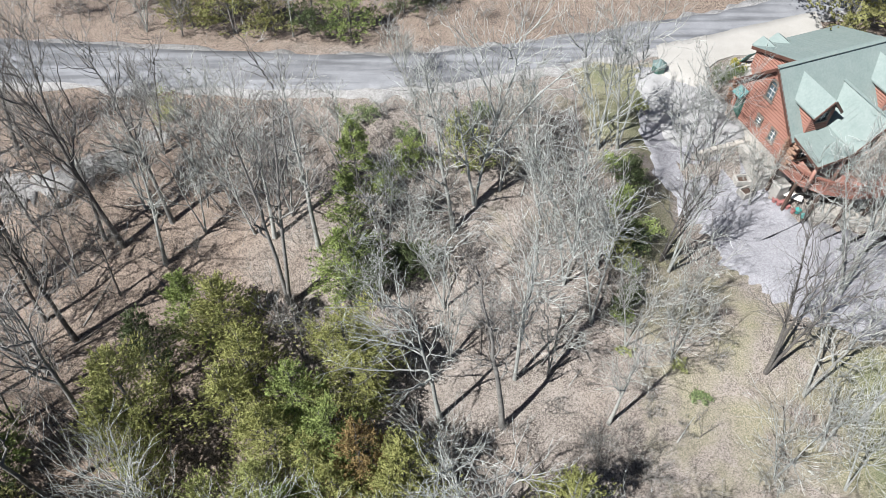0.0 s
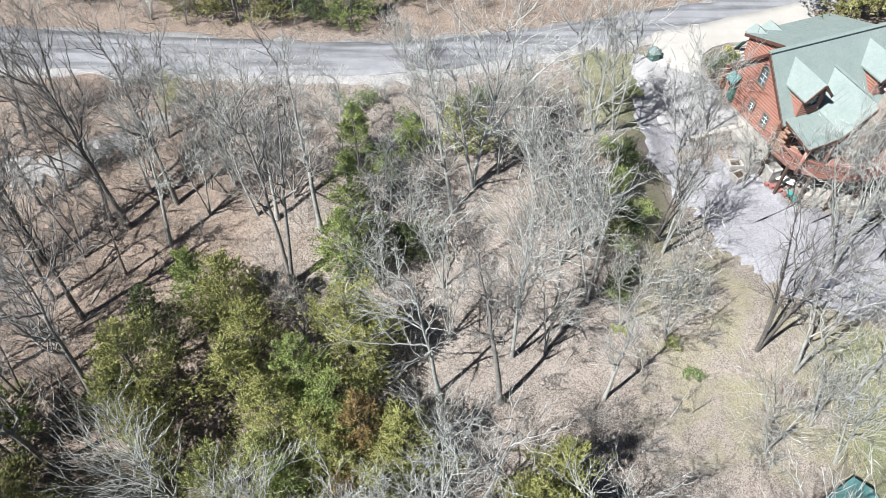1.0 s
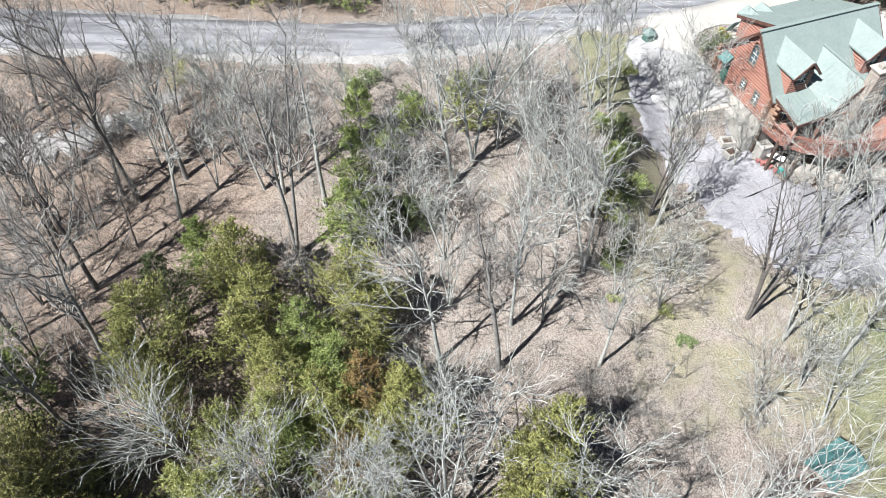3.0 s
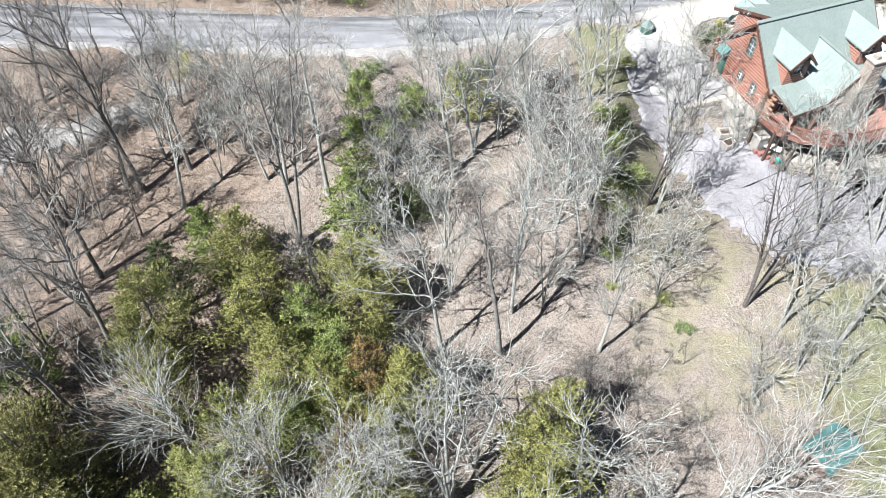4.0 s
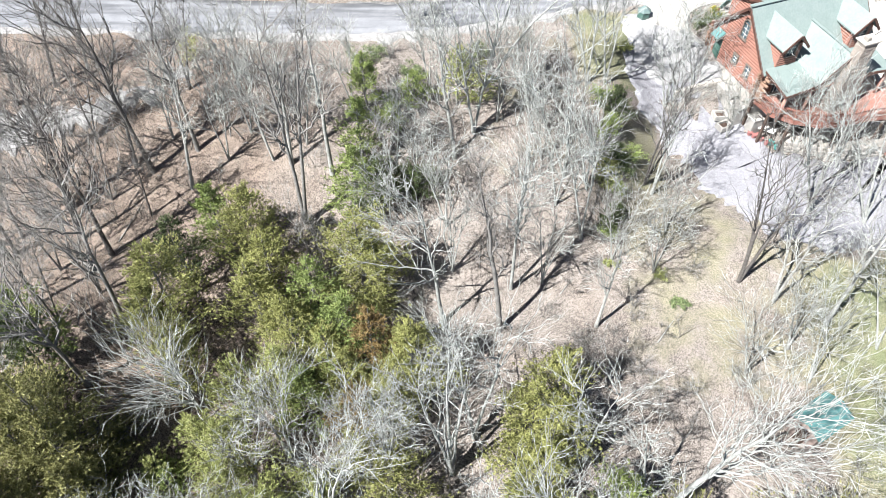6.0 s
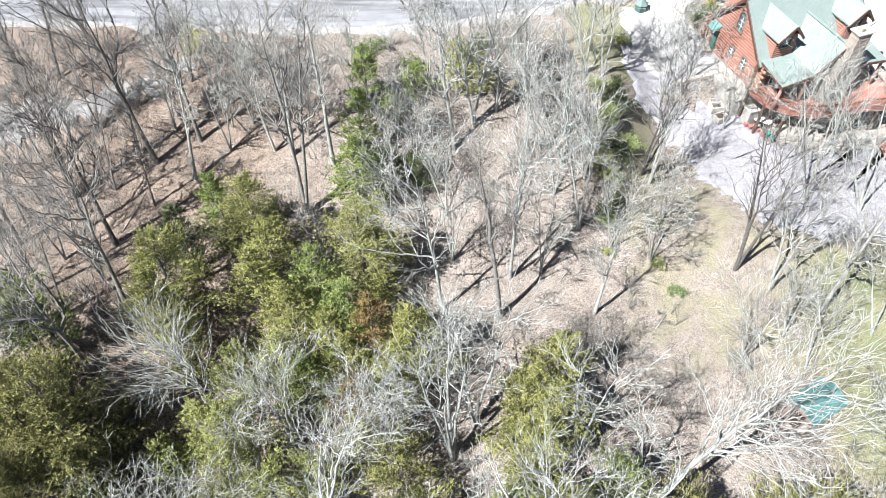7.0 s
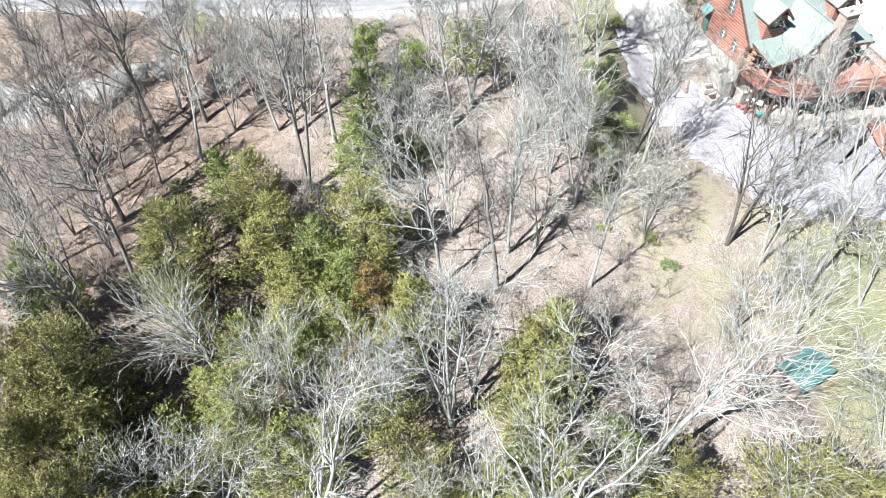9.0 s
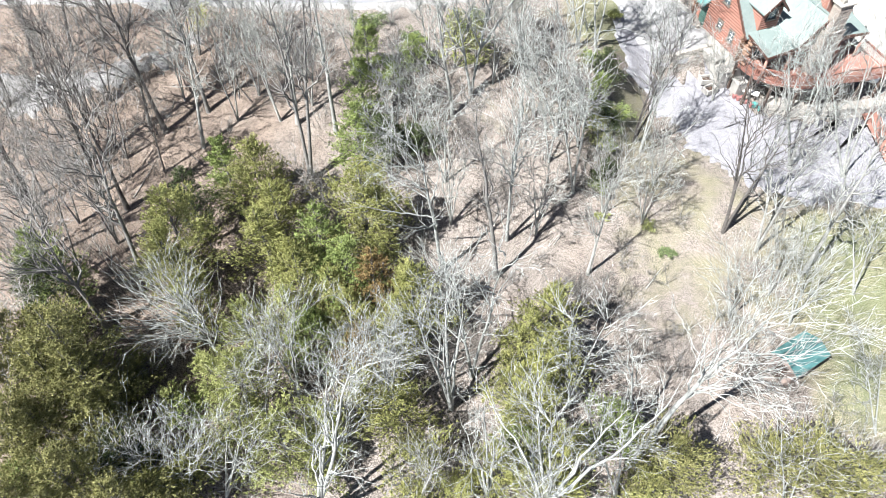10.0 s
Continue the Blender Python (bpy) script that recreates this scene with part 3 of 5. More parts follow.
        part("eave_board", bm, FASCIA, house)
    bm = bmesh.new()
    beam(bm, (mid, -1.4, 9.09), (mid, py - 0.02, 9.09), 0.26, 0.05)
    part("ridge_cap", bm, ROOF, house)
    for x in (0.6, 3.0, 8.1, 10.5):
        bm = bmesh.new()
        bars(bm, (x, -6.3, 3.7), (x, -6.3, 6.42), 0.13, 10)
        part("porch_post", bm, LOG, house, "round log porch post", True)
    bm = bmesh.new()
    bars(bm, (0.35, -6.3, 6.28), (10.55, -6.3, 6.28), 0.14, 10)
    part("porch_beam", bm, LOG, house, "", True)
    # two dormers
    for dx in (2.1, 8.95):
        pk, ez, hw, yf = 10.05, 8.75, 1.2, -4.1
        for s in (-1, 1):
            c = [(dx, -0.42, pk), (dx, yf, pk), (dx + s * hw, yf + 0.05, ez), (dx + s * hw, -1.75, ez)]
            roof_plate("dormer_roof_slope", house, c if s < 0 else c[::-1], label="green metal dormer roof")
            bm = bmesh.new()
            beam(bm, (dx, yf + 0.02, pk - 0.12), (dx + s * hw, yf + 0.07, ez - 0.12), 0.07, 0.2, (0, 0, 1))
            part("bargeboard", bm, FASCIA, house, "dark red bargeboard")
            log_wall("dormer_cheek", house, (dx + s * 0.85, -3.55, 0), (0, 1, 0), 2.0, 6.95, lambda q: 8.95, (), 0.11)
        log_wall("dormer_front", house, (dx - 0.95, -3.5, 0), (1, 0, 0), 1.9, 6.95, lambda q: 9.75 - 1.08 * abs(q - 0.95), ((0.5, 1.4, 7.8, 9.0),), 0.11)
        window_unit(house, (dx, -3.6, 7.85), (1, 0, 0), (0, -1, 0), 0.85, 1.1)
    # stone chimney before the porch gable
    rng = np.random.default_rng(3)
    core = bmesh.new()
    box(core, 5.0, -7.1, 0.2, 6.9, -6.15, 7.9)
    box(core, 5.3, -7.0, 7.8, 6.6, -6.2, 10.3)
    ch = part("chimney", core, CHIMNEY, house, "tall fieldstone chimney")
    z = 0.3
    while z < 10.1:
        hgt = rng.uniform(0.22, 0.38)
        x0, x1 = (5.0, 6.9) if z < 7.8 else (5.3, 6.6)
        y0, y1 = (-7.1, -6.15) if z < 7.8 else (-7.0, -6.2)
        x = x0
        while x < x1 - 0.1:
            w = min(rng.uniform(0.3, 0.6), x1 - x)
            bm = bmesh.new()
            box(bm, x + 0.02, y0 - rng.uniform(0.03, 0.08), z + 0.02, x + w - 0.02, y0 + 0.05, z + hgt - 0.02, 0.02)
            part("stone", bm, CHIMNEY, ch)
            x += w
        y = y0
        while y < y1 - 0.1:
            w = min(rng.uniform(0.3, 0.5), y1 - y)
            bm = bmesh.new()
            box(bm, x0 - rng.uniform(0.03, 0.08), y + 0.02, z + 0.02, x0 + 0.05, y + w - 0.02, z + hgt - 0.02, 0.02)
            part("stone", bm, CHIMNEY, ch)
            y += w
        z += hgt
    bm = bmesh.new()
    box(bm, 5.15, -7.15, 10.3, 6.75, -6.05, 10.45, 0.03)
    box(bm, 5.5, -6.85, 10.45, 5.85, -6.4, 10.75, 0.02)
    part("chimney_cap", bm, STONE, ch)
    # satellite dish on the far dormer
    bm = bmesh.new()
    ring = [(0.45 * r, 0.12 * r * r) for r in np.linspace(0, 1, 5)]
    prev = None
    for r, dz in ring[1:]:
        cur = [bm.verts.new((10.3 + r * math.cos(q), -4.1 - 0.3 + r * math.sin(q) * 0.5 - dz, 8.9 + r * math.sin(q) * 0.8)) for q in np.linspace(0, 2 * math.pi, 17)[:-1]]
        if prev:
            for k in range(16):
                bm.faces.new((prev[k], prev[(k + 1) % 16], cur[(k + 1) % 16], cur[k]))
        else:
            bm.faces.new(cur)
        prev = cur
    dish = part("satellite_dish", bm, WHITE, house, "white satellite dish", True)
    bm = bmesh.new()
    bars(bm, (10.3, -4.35, 8.85), (10.3, -3.4, 7.2), 0.03)
    part("dish_arm", bm, BLACK, dish)
    return house


DECK = [(0.5, -3.6), (0.75, -5.5), (1.9, -6.9), (3.7, -8.1), (5.6, -8.6), (7.6, -8.7), (9.6, -9.1), (11.6, -9.3), (11.9, -5.6), (11.2, -3.7)]


def build_deck():
    deck = empty("deck", HOUSE, "red-stained timber deck with railings round the house", "deck")
    zf = 3.85
    lines = list(zip(DECK[:-2], DECK[1:-1]))
    xs = np.arange(0.55, 11.6, 0.16)

    def front_edge(x):
        for (x0, y0), (x1, y1) in lines:
            if min(x0, x1) <= x <= max(x0, x1) and x1 > x0:
                return y0 + (y1 - y0) * (x - x0) / (x1 - x0)
        return -8.0
    rear = -3.62
    for x in xs:
        y = front_edge(x + 0.075)
        bm = bmesh.new()
        box(bm, x, y, zf - 0.05, x + 0.15, rear if x < 11 else -4.0, zf)
        part("deck_board", bm, DECKWOOD, deck)
    for (x0, y0), (x1, y1) in lines:
        seg = math.hypot(x1 - x0, y1 - y0)
        bm = bmesh.new()
        beam(bm, (x0, y0, zf - 0.2), (x1, y1, zf - 0.2), 0.08, 0.34)
        part("rim_board", bm, DECKWOOD, deck)
        bm = bmesh.new()
        beam(bm, (x0, y0, zf + 0.98), (x1, y1, zf + 0.98), 0.16, 0.06)
        part("top_rail", bm, DECKWOOD, deck)
        for dz in (0.14, 0.88):
            bm = bmesh.new()
            beam(bm, (x0, y0, zf + dz), (x1, y1, zf + dz), 0.06, 0.09)
            part("rail", bm, DECKWOOD, deck)
        n = max(2, int(seg / 0.16))
        for k in range(n + 1):
            f = k / n
            x, y = x0 + (x1 - x0) * f, y0 + (y1 - y0) * f
            rod = bmesh.new()
            beam(rod, (x, y, zf + 0.1), (x, y, zf + 0.92), 0.045, 0.045, (1, 0, 0))
            part("baluster", rod, DECKWOOD, deck)
        bm = bmesh.new()
        beam(bm, (x0, y0, zf - 0.05), (x0, y0, zf + 1.1), 0.13, 0.13, (1, 0, 0))
        part("railing_post", bm, DECKWOOD, deck)
        # the support posts carry the deck's shade in their colour
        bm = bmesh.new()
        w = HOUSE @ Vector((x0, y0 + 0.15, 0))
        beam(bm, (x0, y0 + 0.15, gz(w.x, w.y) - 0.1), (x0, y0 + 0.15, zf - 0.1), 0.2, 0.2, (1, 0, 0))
        part("deck_support", bm, DARKWOOD, deck, "timber support post coloured dark like the shade under the deck")
    return deck


build_house()
build_deck()


def stone_wall(name, p0, p1, height, thick, seed, label):
    """A low wall of separate pale stones."""
    rng = np.random.default_rng(seed)
    a, b = Vector((*p0, gz(*p0))), Vector((*p1, gz(*p1)))
    wall = empty(name, Matrix.Translation(a), label, "stone wall")
    run = (b - a).length
    t = (b - a).normalized()
    yaw = math.atan2(t.y, t.x)
    z = -0.1
    while z < height:
        s, hgt = 0.0, rng.uniform(0.28, 0.45)
        while s < run:
            w = rng.uniform(0.4, 0.95)
            bm = bmesh.new()
            box(bm, -w / 2 + 0.015, -thick / 2 - rng.uniform(0, 0.08), 0, w / 2 - 0.015, thick / 2, hgt - 0.02, 0.05)
            ob = part("stone", bm, STONE, wall)
            ob.matrix_basis = Matrix.Translation(t * (s + w / 2) + Vector((0, 0, z))) @ pose(0, 0, 0, 0, rng.uniform(-2, 2), math.degrees(yaw) + rng.uniform(-3, 3))
            s += w
        z += hgt
    return wall


def local(x, y):
    p = HOUSE @ Vector((x, y, 0))
    return (p.x, p.y)


stone_wall("retaining_wall", local(-4.2, 0.75), local(0.1, 0.2), 0.35, 0.4, 1, "low stacked-stone edge of the drive")


def landing():
    """The pale landing beside the house, of large flat slabs on solid blocks."""
    ob = empty("stone_landing", HOUSE, "pale slab landing built against the log house", "landing")
    for x0, x1, y0, y1, top in ((-0.5, 0.35, -1.95, 0.3, 3.2), (-0.7, 0.35, -3.35, -2.0, 2.85), (0.4, 1.5, -4.6, -3.6, 2.3)):
        bm = bmesh.new()
        box(bm, x0, y0, top - 0.2, x1, y1, top, 0.05)
        part("slab", bm, CONCRETE, ob)
        bm = bmesh.new()
        box(bm, x0 + 0.06, y0 + 0.05, 0.6, x1 - 0.03, y1 - 0.05, top - 0.2, 0.03)
        part("block", bm, CONCRETE, ob)


landing()
sheet("bank", [local(-5.5, 0.6), local(-3.5, 0.5), local(-2, 0.25), local(-0.4, 0.0)], [local(-5.3, -0.6), local(-3.5, -0.9), local(-2, -1.3), local(-0.75, -1.5)],
      LITTER, 0.13, "brushy leaf-covered bank between the drive and the gravel", "bank", steps=30)
stone_wall("retaining_wall", local(2.5, -6.3), local(5.2, -7.9), 1.0, 1.2, 2, "low pale stone wall below the deck")
stone_wall("retaining_wall", local(5.2, -8.4), local(9.5, -9.6), 0.8, 1.0, 4, "low pale stone wall below the deck")
stone_wall("retaining_wall", local(9.5, -9.6), local(13.5, -10.2), 0.8, 1.0, 6, "low pale stone wall below the deck")


def planter(x, y, yaw):
    ob = empty("block_planter", pose(x, y, gz(x, y) + 0.08, 0, 0, yaw), "pale concrete block planter on the gravel", "planter", "block planters")
    bm = bmesh.new()
    box(bm, -0.6, -0.45, 0, -0.42, 0.45, 0.5, 0.02)
    box(bm, 0.42, -0.45, 0, 0.6, 0.45, 0.5, 0.02)
    box(bm, -0.42, -0.45, 0, 0.42, -0.3, 0.5, 0.02)
    box(bm, -0.42, 0.3, 0, 0.42, 0.45, 0.5, 0.02)
    part("block_wall", bm, CONCRETE, ob)
    bm = bmesh.new()
    box(bm, -0.43, -0.31, 0.02, 0.43, 0.31, 0.28)
    part("soil", bm, DARKWOOD, ob, "dark soil")


planter(*local(-1.15, -2.2), 5)
planter(*local(-1.3, -3.2), 25)


def covered_bench():
    """The long white bench under the deck's corner, with red and turquoise odds and ends beside it."""
    x, y = local(1.6, -4.6)
    ob = empty("tarp_covered_bench", pose(x, y, gz(x, y) + 0.08, 0, 0, -32), "white cloth-covered bench under the deck", "bench")
    bm = bmesh.new()
    box(bm, -1.1, -0.32, 0.4, 1.1, 0.32, 0.52, 0.04)
    part("cover", bm, WHITE, ob)
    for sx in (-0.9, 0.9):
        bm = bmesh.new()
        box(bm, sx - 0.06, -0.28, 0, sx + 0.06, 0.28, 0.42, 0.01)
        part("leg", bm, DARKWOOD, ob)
    rng = random.Random(4)
    for k in range(7):
        x, y = local(0.55 + 0.22 * k + rng.uniform(-0.1, 0.1), -4.4 - 0.33 * k + rng.uniform(-0.15, 0.15))
        bm = bmesh.new()
        r = rng.uniform(0.16, 0.28)
        bmesh.ops.create_cone(bm, cap_ends=True, segments=12, radius1=r * 0.75, radius2=r, depth=0.34, matrix=Matrix.Translation((0, 0, 0.17)))
        pot = part("plant_pot", bm, PINK if k < 5 else CYAN)
        pot.matrix_basis = pose(x, y, gz(x, y) + 0.08, 0, 0, 0)
        tagged(pot, "red plastic plant pot on the gravel" if k < 5 else "turquoise plastic plant pot on the gravel", "plant pot", "plant pots")


covered_bench()


def planting_bed():
    """The kerbed bed at the corner of the drive, with long steps behind it."""
    edge = [(4.6, 6.5), (2.71, 7.1), (1.09, 7.02), (-0.12, 6.55), (-0.77, 5.86), (-0.92, 5.08), (-0.74, 4.4), (-0.34, 3.7), (0.1, 3.3)]
    line = []
    for p, q in zip(edge[:-1], edge[1:]):
        line += [(p[0] + (q[0] - p[0]) * f, p[1] + (q[1] - p[1]) * f) for f in (0, 0.34, 0.67)]
    line = [local(*p) for p in line]
    bm = bmesh.new()
    for p, q in zip(line[:-1], line[1:]):
        beam(bm, (*p, gz(*p) + 0.24), (*q, gz(*q) + 0.24), 0.17, 0.4)
    tagged(part("kerb", bm, CONCRETE), "pale concrete kerb round the planting bed", "kerb", kind="structure")
    bm = bmesh.new()
    cx, cy = local(1.4, 5.0)
    rings = []
    for f in (1.0, 0.6, 0.25):
        rings.append([bm.verts.new((cx + (x - cx) * f, cy + (y - cy) * f, gz(cx + (x - cx) * f, cy + (y - cy) * f) + 0.30 + 0.05 * (1 - f))) for x, y in line])
    for r0, r1 in zip(rings[:-1], rings[1:]):
        for k in range(len(line) - 1):
            bm.faces.new((r0[k], r0[k + 1], r1[k + 1], r1[k]))
    bm.faces.new(rings[-1])
    tagged(part("planting_bed", bm, LITTER), "leaf-mulched planting bed inside the kerb", "planting bed", kind="structure")
    steps = empty("garden_steps", HOUSE, "pale stone garden steps beside the house", "steps")
    for k in range(4):
        bm = bmesh.new()
        y = 6.35 - 0.36 * k
        box(bm, 2.7, y - 0.13, 4.6, 4.4, y + 0.13, 6.1 - 0.05 * k, 0.02)
        part("step", bm, CONCRETE, steps)


planting_bed()



def timber_ramp():
    """A red-stained boardwalk on low bearers, at the far edge of the gravel."""
    a, b = Vector((37.9, 36.4, 0)), Vector((37.5, 28.4, 0))
    run, yaw = (b - a).length, math.atan2(b.y - a.y, b.x - a.x)
    ob = empty("boardwalk", Matrix.Translation((a.x, a.y, gz(a.x, a.y))) @ Matrix.Rotation(yaw, 4, "Z"), "red-stained timber boardwalk beside the gravel", "boardwalk")
    for y in (-0.55, 0.55):
        bm = bmesh.new()
        box(bm, 0, y - 0.06, 0.02, run, y + 0.06, 0.3)
        part("bearer", bm, DARKWOOD, ob)
    for k in range(int(run / 0.17)):
        bm = bmesh.new()
        box(bm, 0.17 * k, -0.75, 0.3, 0.17 * k + 0.15, 0.75, 0.34)
        part("board", bm, DECKWOOD, ob)


timber_ramp()


def white_tank(x, y):
    """A rounded white storage tank on two cradles."""
    ob = empty("storage_tank", pose(x, y, gz(x, y) + 0.1, 0, 0, 20), "rounded white storage tank on low cradles", "tank")
    bm = bmesh.new()
    rings = []
    for f in np.linspace(-1, 1, 13):
        r = 0.42 * (1 - max(0.0, (abs(f) - 0.62) / 0.38) ** 2.2 * 0.96)
        rings.append([bm.verts.new((0.85 * f, r * math.cos(q), 0.62 + r * math.sin(q))) for q in np.linspace(0, 2 * math.pi, 17)[:-1]])
    for p, q in zip(rings[:-1], rings[1:]):
        for k in range(16):
            bm.faces.new((p[k], p[(k + 1) % 16], q[(k + 1) % 16], q[k]))
    bm.faces.new(rings[0][::-1])
    bm.faces.new(rings[-1])
    part("shell", bm, WHITE, ob, "", True)
    for x0 in (-0.45, 0.45):
        bm = bmesh.new()
        box(bm, x0 - 0.06, -0.35, 0, x0 + 0.06, 0.35, 0.34, 0.01)
        part("cradle", bm, DARKWOOD, ob)


white_tank(39.3, 39.4)


def hex_cover(x, y):
    """The small six-sided teal roof by the drive's mouth."""
    ob = empty("well_cover", pose(x, y, gz(x, y) + 0.1, 0, 0, 12), "small six-sided well house with a grey-green roof", "well house")
    n = 6
    ring = [(0.66 * math.cos(2 * math.pi * k / n), 0.66 * math.sin(2 * math.pi * k / n)) for k in range(n)]
    bm = bmesh.new()
    lo = [bm.verts.new((a, b, 0.62)) for a, b in ring]
    top = bm.verts.new((0, 0, 1.15))
    for k in range(n):
        bm.faces.new((lo[k], lo[(k + 1) % n], top))
    bm.faces.new(lo[::-1])
    part("roof", bm, WELLROOF, ob)
    for k in range(n):
        (a, b), (c, d) = ring[k], ring[(k + 1) % n]
        bm = bmesh.new()
        beam(bm, (a * 0.85, b * 0.85, 0.3), (c * 0.85, d * 0.85, 0.3), 0.05, 0.64)
        part("side_panel", bm, GREENTRIM, ob)


hex_cover(17.8, 48.2)


def garden_shed(x, y, yaw):
    z = gz(x, y)
    ob = empty("garden_shed", pose(x, y, z, 0, 0, yaw), "small weathered timber shed with a teal roof", "shed")
    for sy in (-1, 1):
        for k in range(9):
            bm = bmesh.new()
            box(bm, -1.5, sy * 0.92 - 0.03, 0.1 + k * 0.24, 1.5, sy * 0.92 + 0.03, 0.33 + k * 0.24)
            part("wall_board", bm, SHEDWOOD, ob)
    for sx in (-1, 1):
        for k in range(11):
            zz = 0.1 + k * 0.24
            w = 0.92 if zz < 2.0 else max(0.1, 0.92 - (zz - 2.0) * 1.7)
            bm = bmesh.new()
            box(bm, sx * 1.5 - 0.03, -w, zz, sx * 1.5 + 0.03, w, zz + 0.23)
            part("wall_board", bm, SHEDWOOD, ob)
    for sy in (-1, 1):
        c = [(-1.7, 0, 2.7), (1.7, 0, 2.7), (1.7, sy * 1.2, 2.15), (-1.7, sy * 1.2, 2.15)]
        roof = part("roof_slope", slab(bmesh.new(), c if sy > 0 else c[::-1], 0.07), TEAL, ob, "teal roof sheet")
        bm = bmesh.new()
        for k in range(9):
            xx = -1.65 + 3.3 * k / 8
            beam(bm, (xx, 0, 2.71), (xx, sy * 1.2, 2.16), 0.025, 0.02)
        part("roof_rib", bm, TEAL, roof)
    bm = bmesh.new()
    box(bm, -1.58, -0.4, 0.1, -1.53, 0.4, 1.9, 0.01)
    d = part("door", bm, DARKWOOD, ob, "dark plank door")
    bm = bmesh.new()
    box(bm, -1.62, 0.25, 0.95, -1.58, 0.31, 1.1, 0.005)
    part("handle", bm, BLACK, d)


garden_shed(25.35, 13.1, 31)

# ---- trees and shrubs ----


def unit(v):
    return v / np.maximum(np.linalg.norm(v, axis=-1, keepdims=True), 1e-9)


def tubes(name, groups, sides, mat, parent, smooth=False, label=""):
    """Tapered tubes along many lines at once; groups are (points N x n x 3, radii N x n)."""
    vs, fs, off = [], [], 0
    for pts, rad in groups:
        n_l, n = pts.shape[:2]
        t = unit(np.gradient(pts, axis=1))
        ref = np.where(np.abs(t[..., 2:3]) < 0.9, np.array([0, 0, 1.0]), np.array([1.0, 0, 0]))
        s = unit(np.cross(t, ref))
        b = np.cross(t, s)
        q = np.arange(sides) * 2 * np.pi / sides
        ring = pts[:, :, None] + rad[:, :, None, None] * (s[:, :, None] * np.cos(q)[:, None] + b[:, :, None] * np.sin(q)[:, None])
        i = off + np.arange(n_l * n * sides).reshape(n_l, n, sides)
        j = np.roll(i, -1, axis=2)
        fs.append(np.stack([i[:, :-1], j[:, :-1], j[:, 1:], i[:, 1:]], -1).reshape(-1, 4))
        vs.append(ring.reshape(-1, 3))
        off += n_l * n * sides
    return link_mesh(name, np.concatenate(vs), np.concatenate(fs), 4, mat, parent, label, smooth)


def stout(r, least, tip):
    """Radii no thinner than least at the foot, tapering to a fine tip."""
    return np.maximum(r, np.maximum(r[:, :1], least) * np.linspace(1, tip, r.shape[1])[None])


def sprout(rng, pts, rad, per, s0, s1, length, angle, n, ratio, up, wob, tip=0.35):
    """Side shoots on every line: per of them between s0 and s1 of its length."""
    n_l, m = pts.shape[:2]
    idx = np.repeat(np.arange(n_l), per)
    s = s0 + (s1 - s0) * ((np.tile(np.arange(per), n_l) + rng.random(n_l * per)) / per)
    f = s * (m - 1)
    k = np.minimum(f.astype(int), m - 2)
    w = (f - k)[:, None]
    p = pts[idx, k] * (1 - w) + pts[idx, k + 1] * w
    r = rad[idx, k] * (1 - w[:, 0]) + rad[idx, k + 1] * w[:, 0]
    t = unit(pts[idx, k + 1] - pts[idx, k])
    side = unit(np.cross(t, rng.normal(size=t.shape)))
    a = np.radians(rng.uniform(angle[0], angle[1], len(idx)))[:, None]
    d = unit(t * np.cos(a) + side * np.sin(a))
    ln = length * rng.uniform(0.55, 1.25, len(idx)) * (1.0 - 0.45 * s)
    out = [p]
    for _ in range(n - 1):
        d = unit(d + np.array([0, 0, up]) + rng.normal(0, wob, d.shape))
        p = p + d * (ln / (n - 1))[:, None]
        out.append(p)
    base = np.maximum(r * ratio, 0.0042)
    return np.stack(out, 1), base[:, None] * np.linspace(1, tip, n)[None]


def fork(rng, pts, rad, length, n, up, wob, counts):
    """The next order of branches: a leader at each tip, a fork close below it and side shoots further down. Returns lines, radii and parents."""
    n_l, m = pts.shape[:2]
    lines, radii, parents = [], [], []
    for kind, (s0, s1, turn, ratio, reach) in enumerate(((1.0, 1.0, (3, 20), 0.95, 1.0), (0.86, 1.0, (24, 46), 0.78, 0.85), (0.25, 0.9, (30, 58), 0.62, 0.72))):
        for _ in range(counts[kind]):
            f = rng.uniform(s0, s1, n_l) * (m - 1)
            k = np.minimum(f.astype(int), m - 2)
            w, i = f - k, np.arange(n_l)
            p = pts[i, k] * (1 - w)[:, None] + pts[i, k + 1] * w[:, None]
            r = (rad[i, k] * (1 - w) + rad[i, k + 1] * w) * ratio
            t = unit(pts[i, k + 1] - pts[i, k])
            a = np.radians(rng.uniform(turn[0], turn[1], n_l))[:, None]
            d = unit(t * np.cos(a) + unit(np.cross(t, rng.normal(size=t.shape))) * np.sin(a))
            step = length * reach * rng.uniform(0.55, 1.3, n_l) / (n - 1)
            out = [p]
            for _ in range(n - 1):
                d = unit(d + np.array([0, 0, up]))
                p = p + unit(d + rng.normal(0, wob, d.shape)) * step[:, None]
                out.append(p)
            lines.append(np.stack(out, 1))
            radii.append(r[:, None] * np.linspace(1, 0.55, n)[None])
            parents.append(i)
    return np.concatenate(lines), np.concatenate(radii), np.concatenate(parents)


BARE_LABEL = {
    "dark": "leafless tree with dark bark on the wooded slope",
    "grey": "leafless grey-barked tree on the wooded slope",
    "pale": "leafless tree with pale lichened branches",
    "white": "leafless tree with sunlit whitish branches",
}


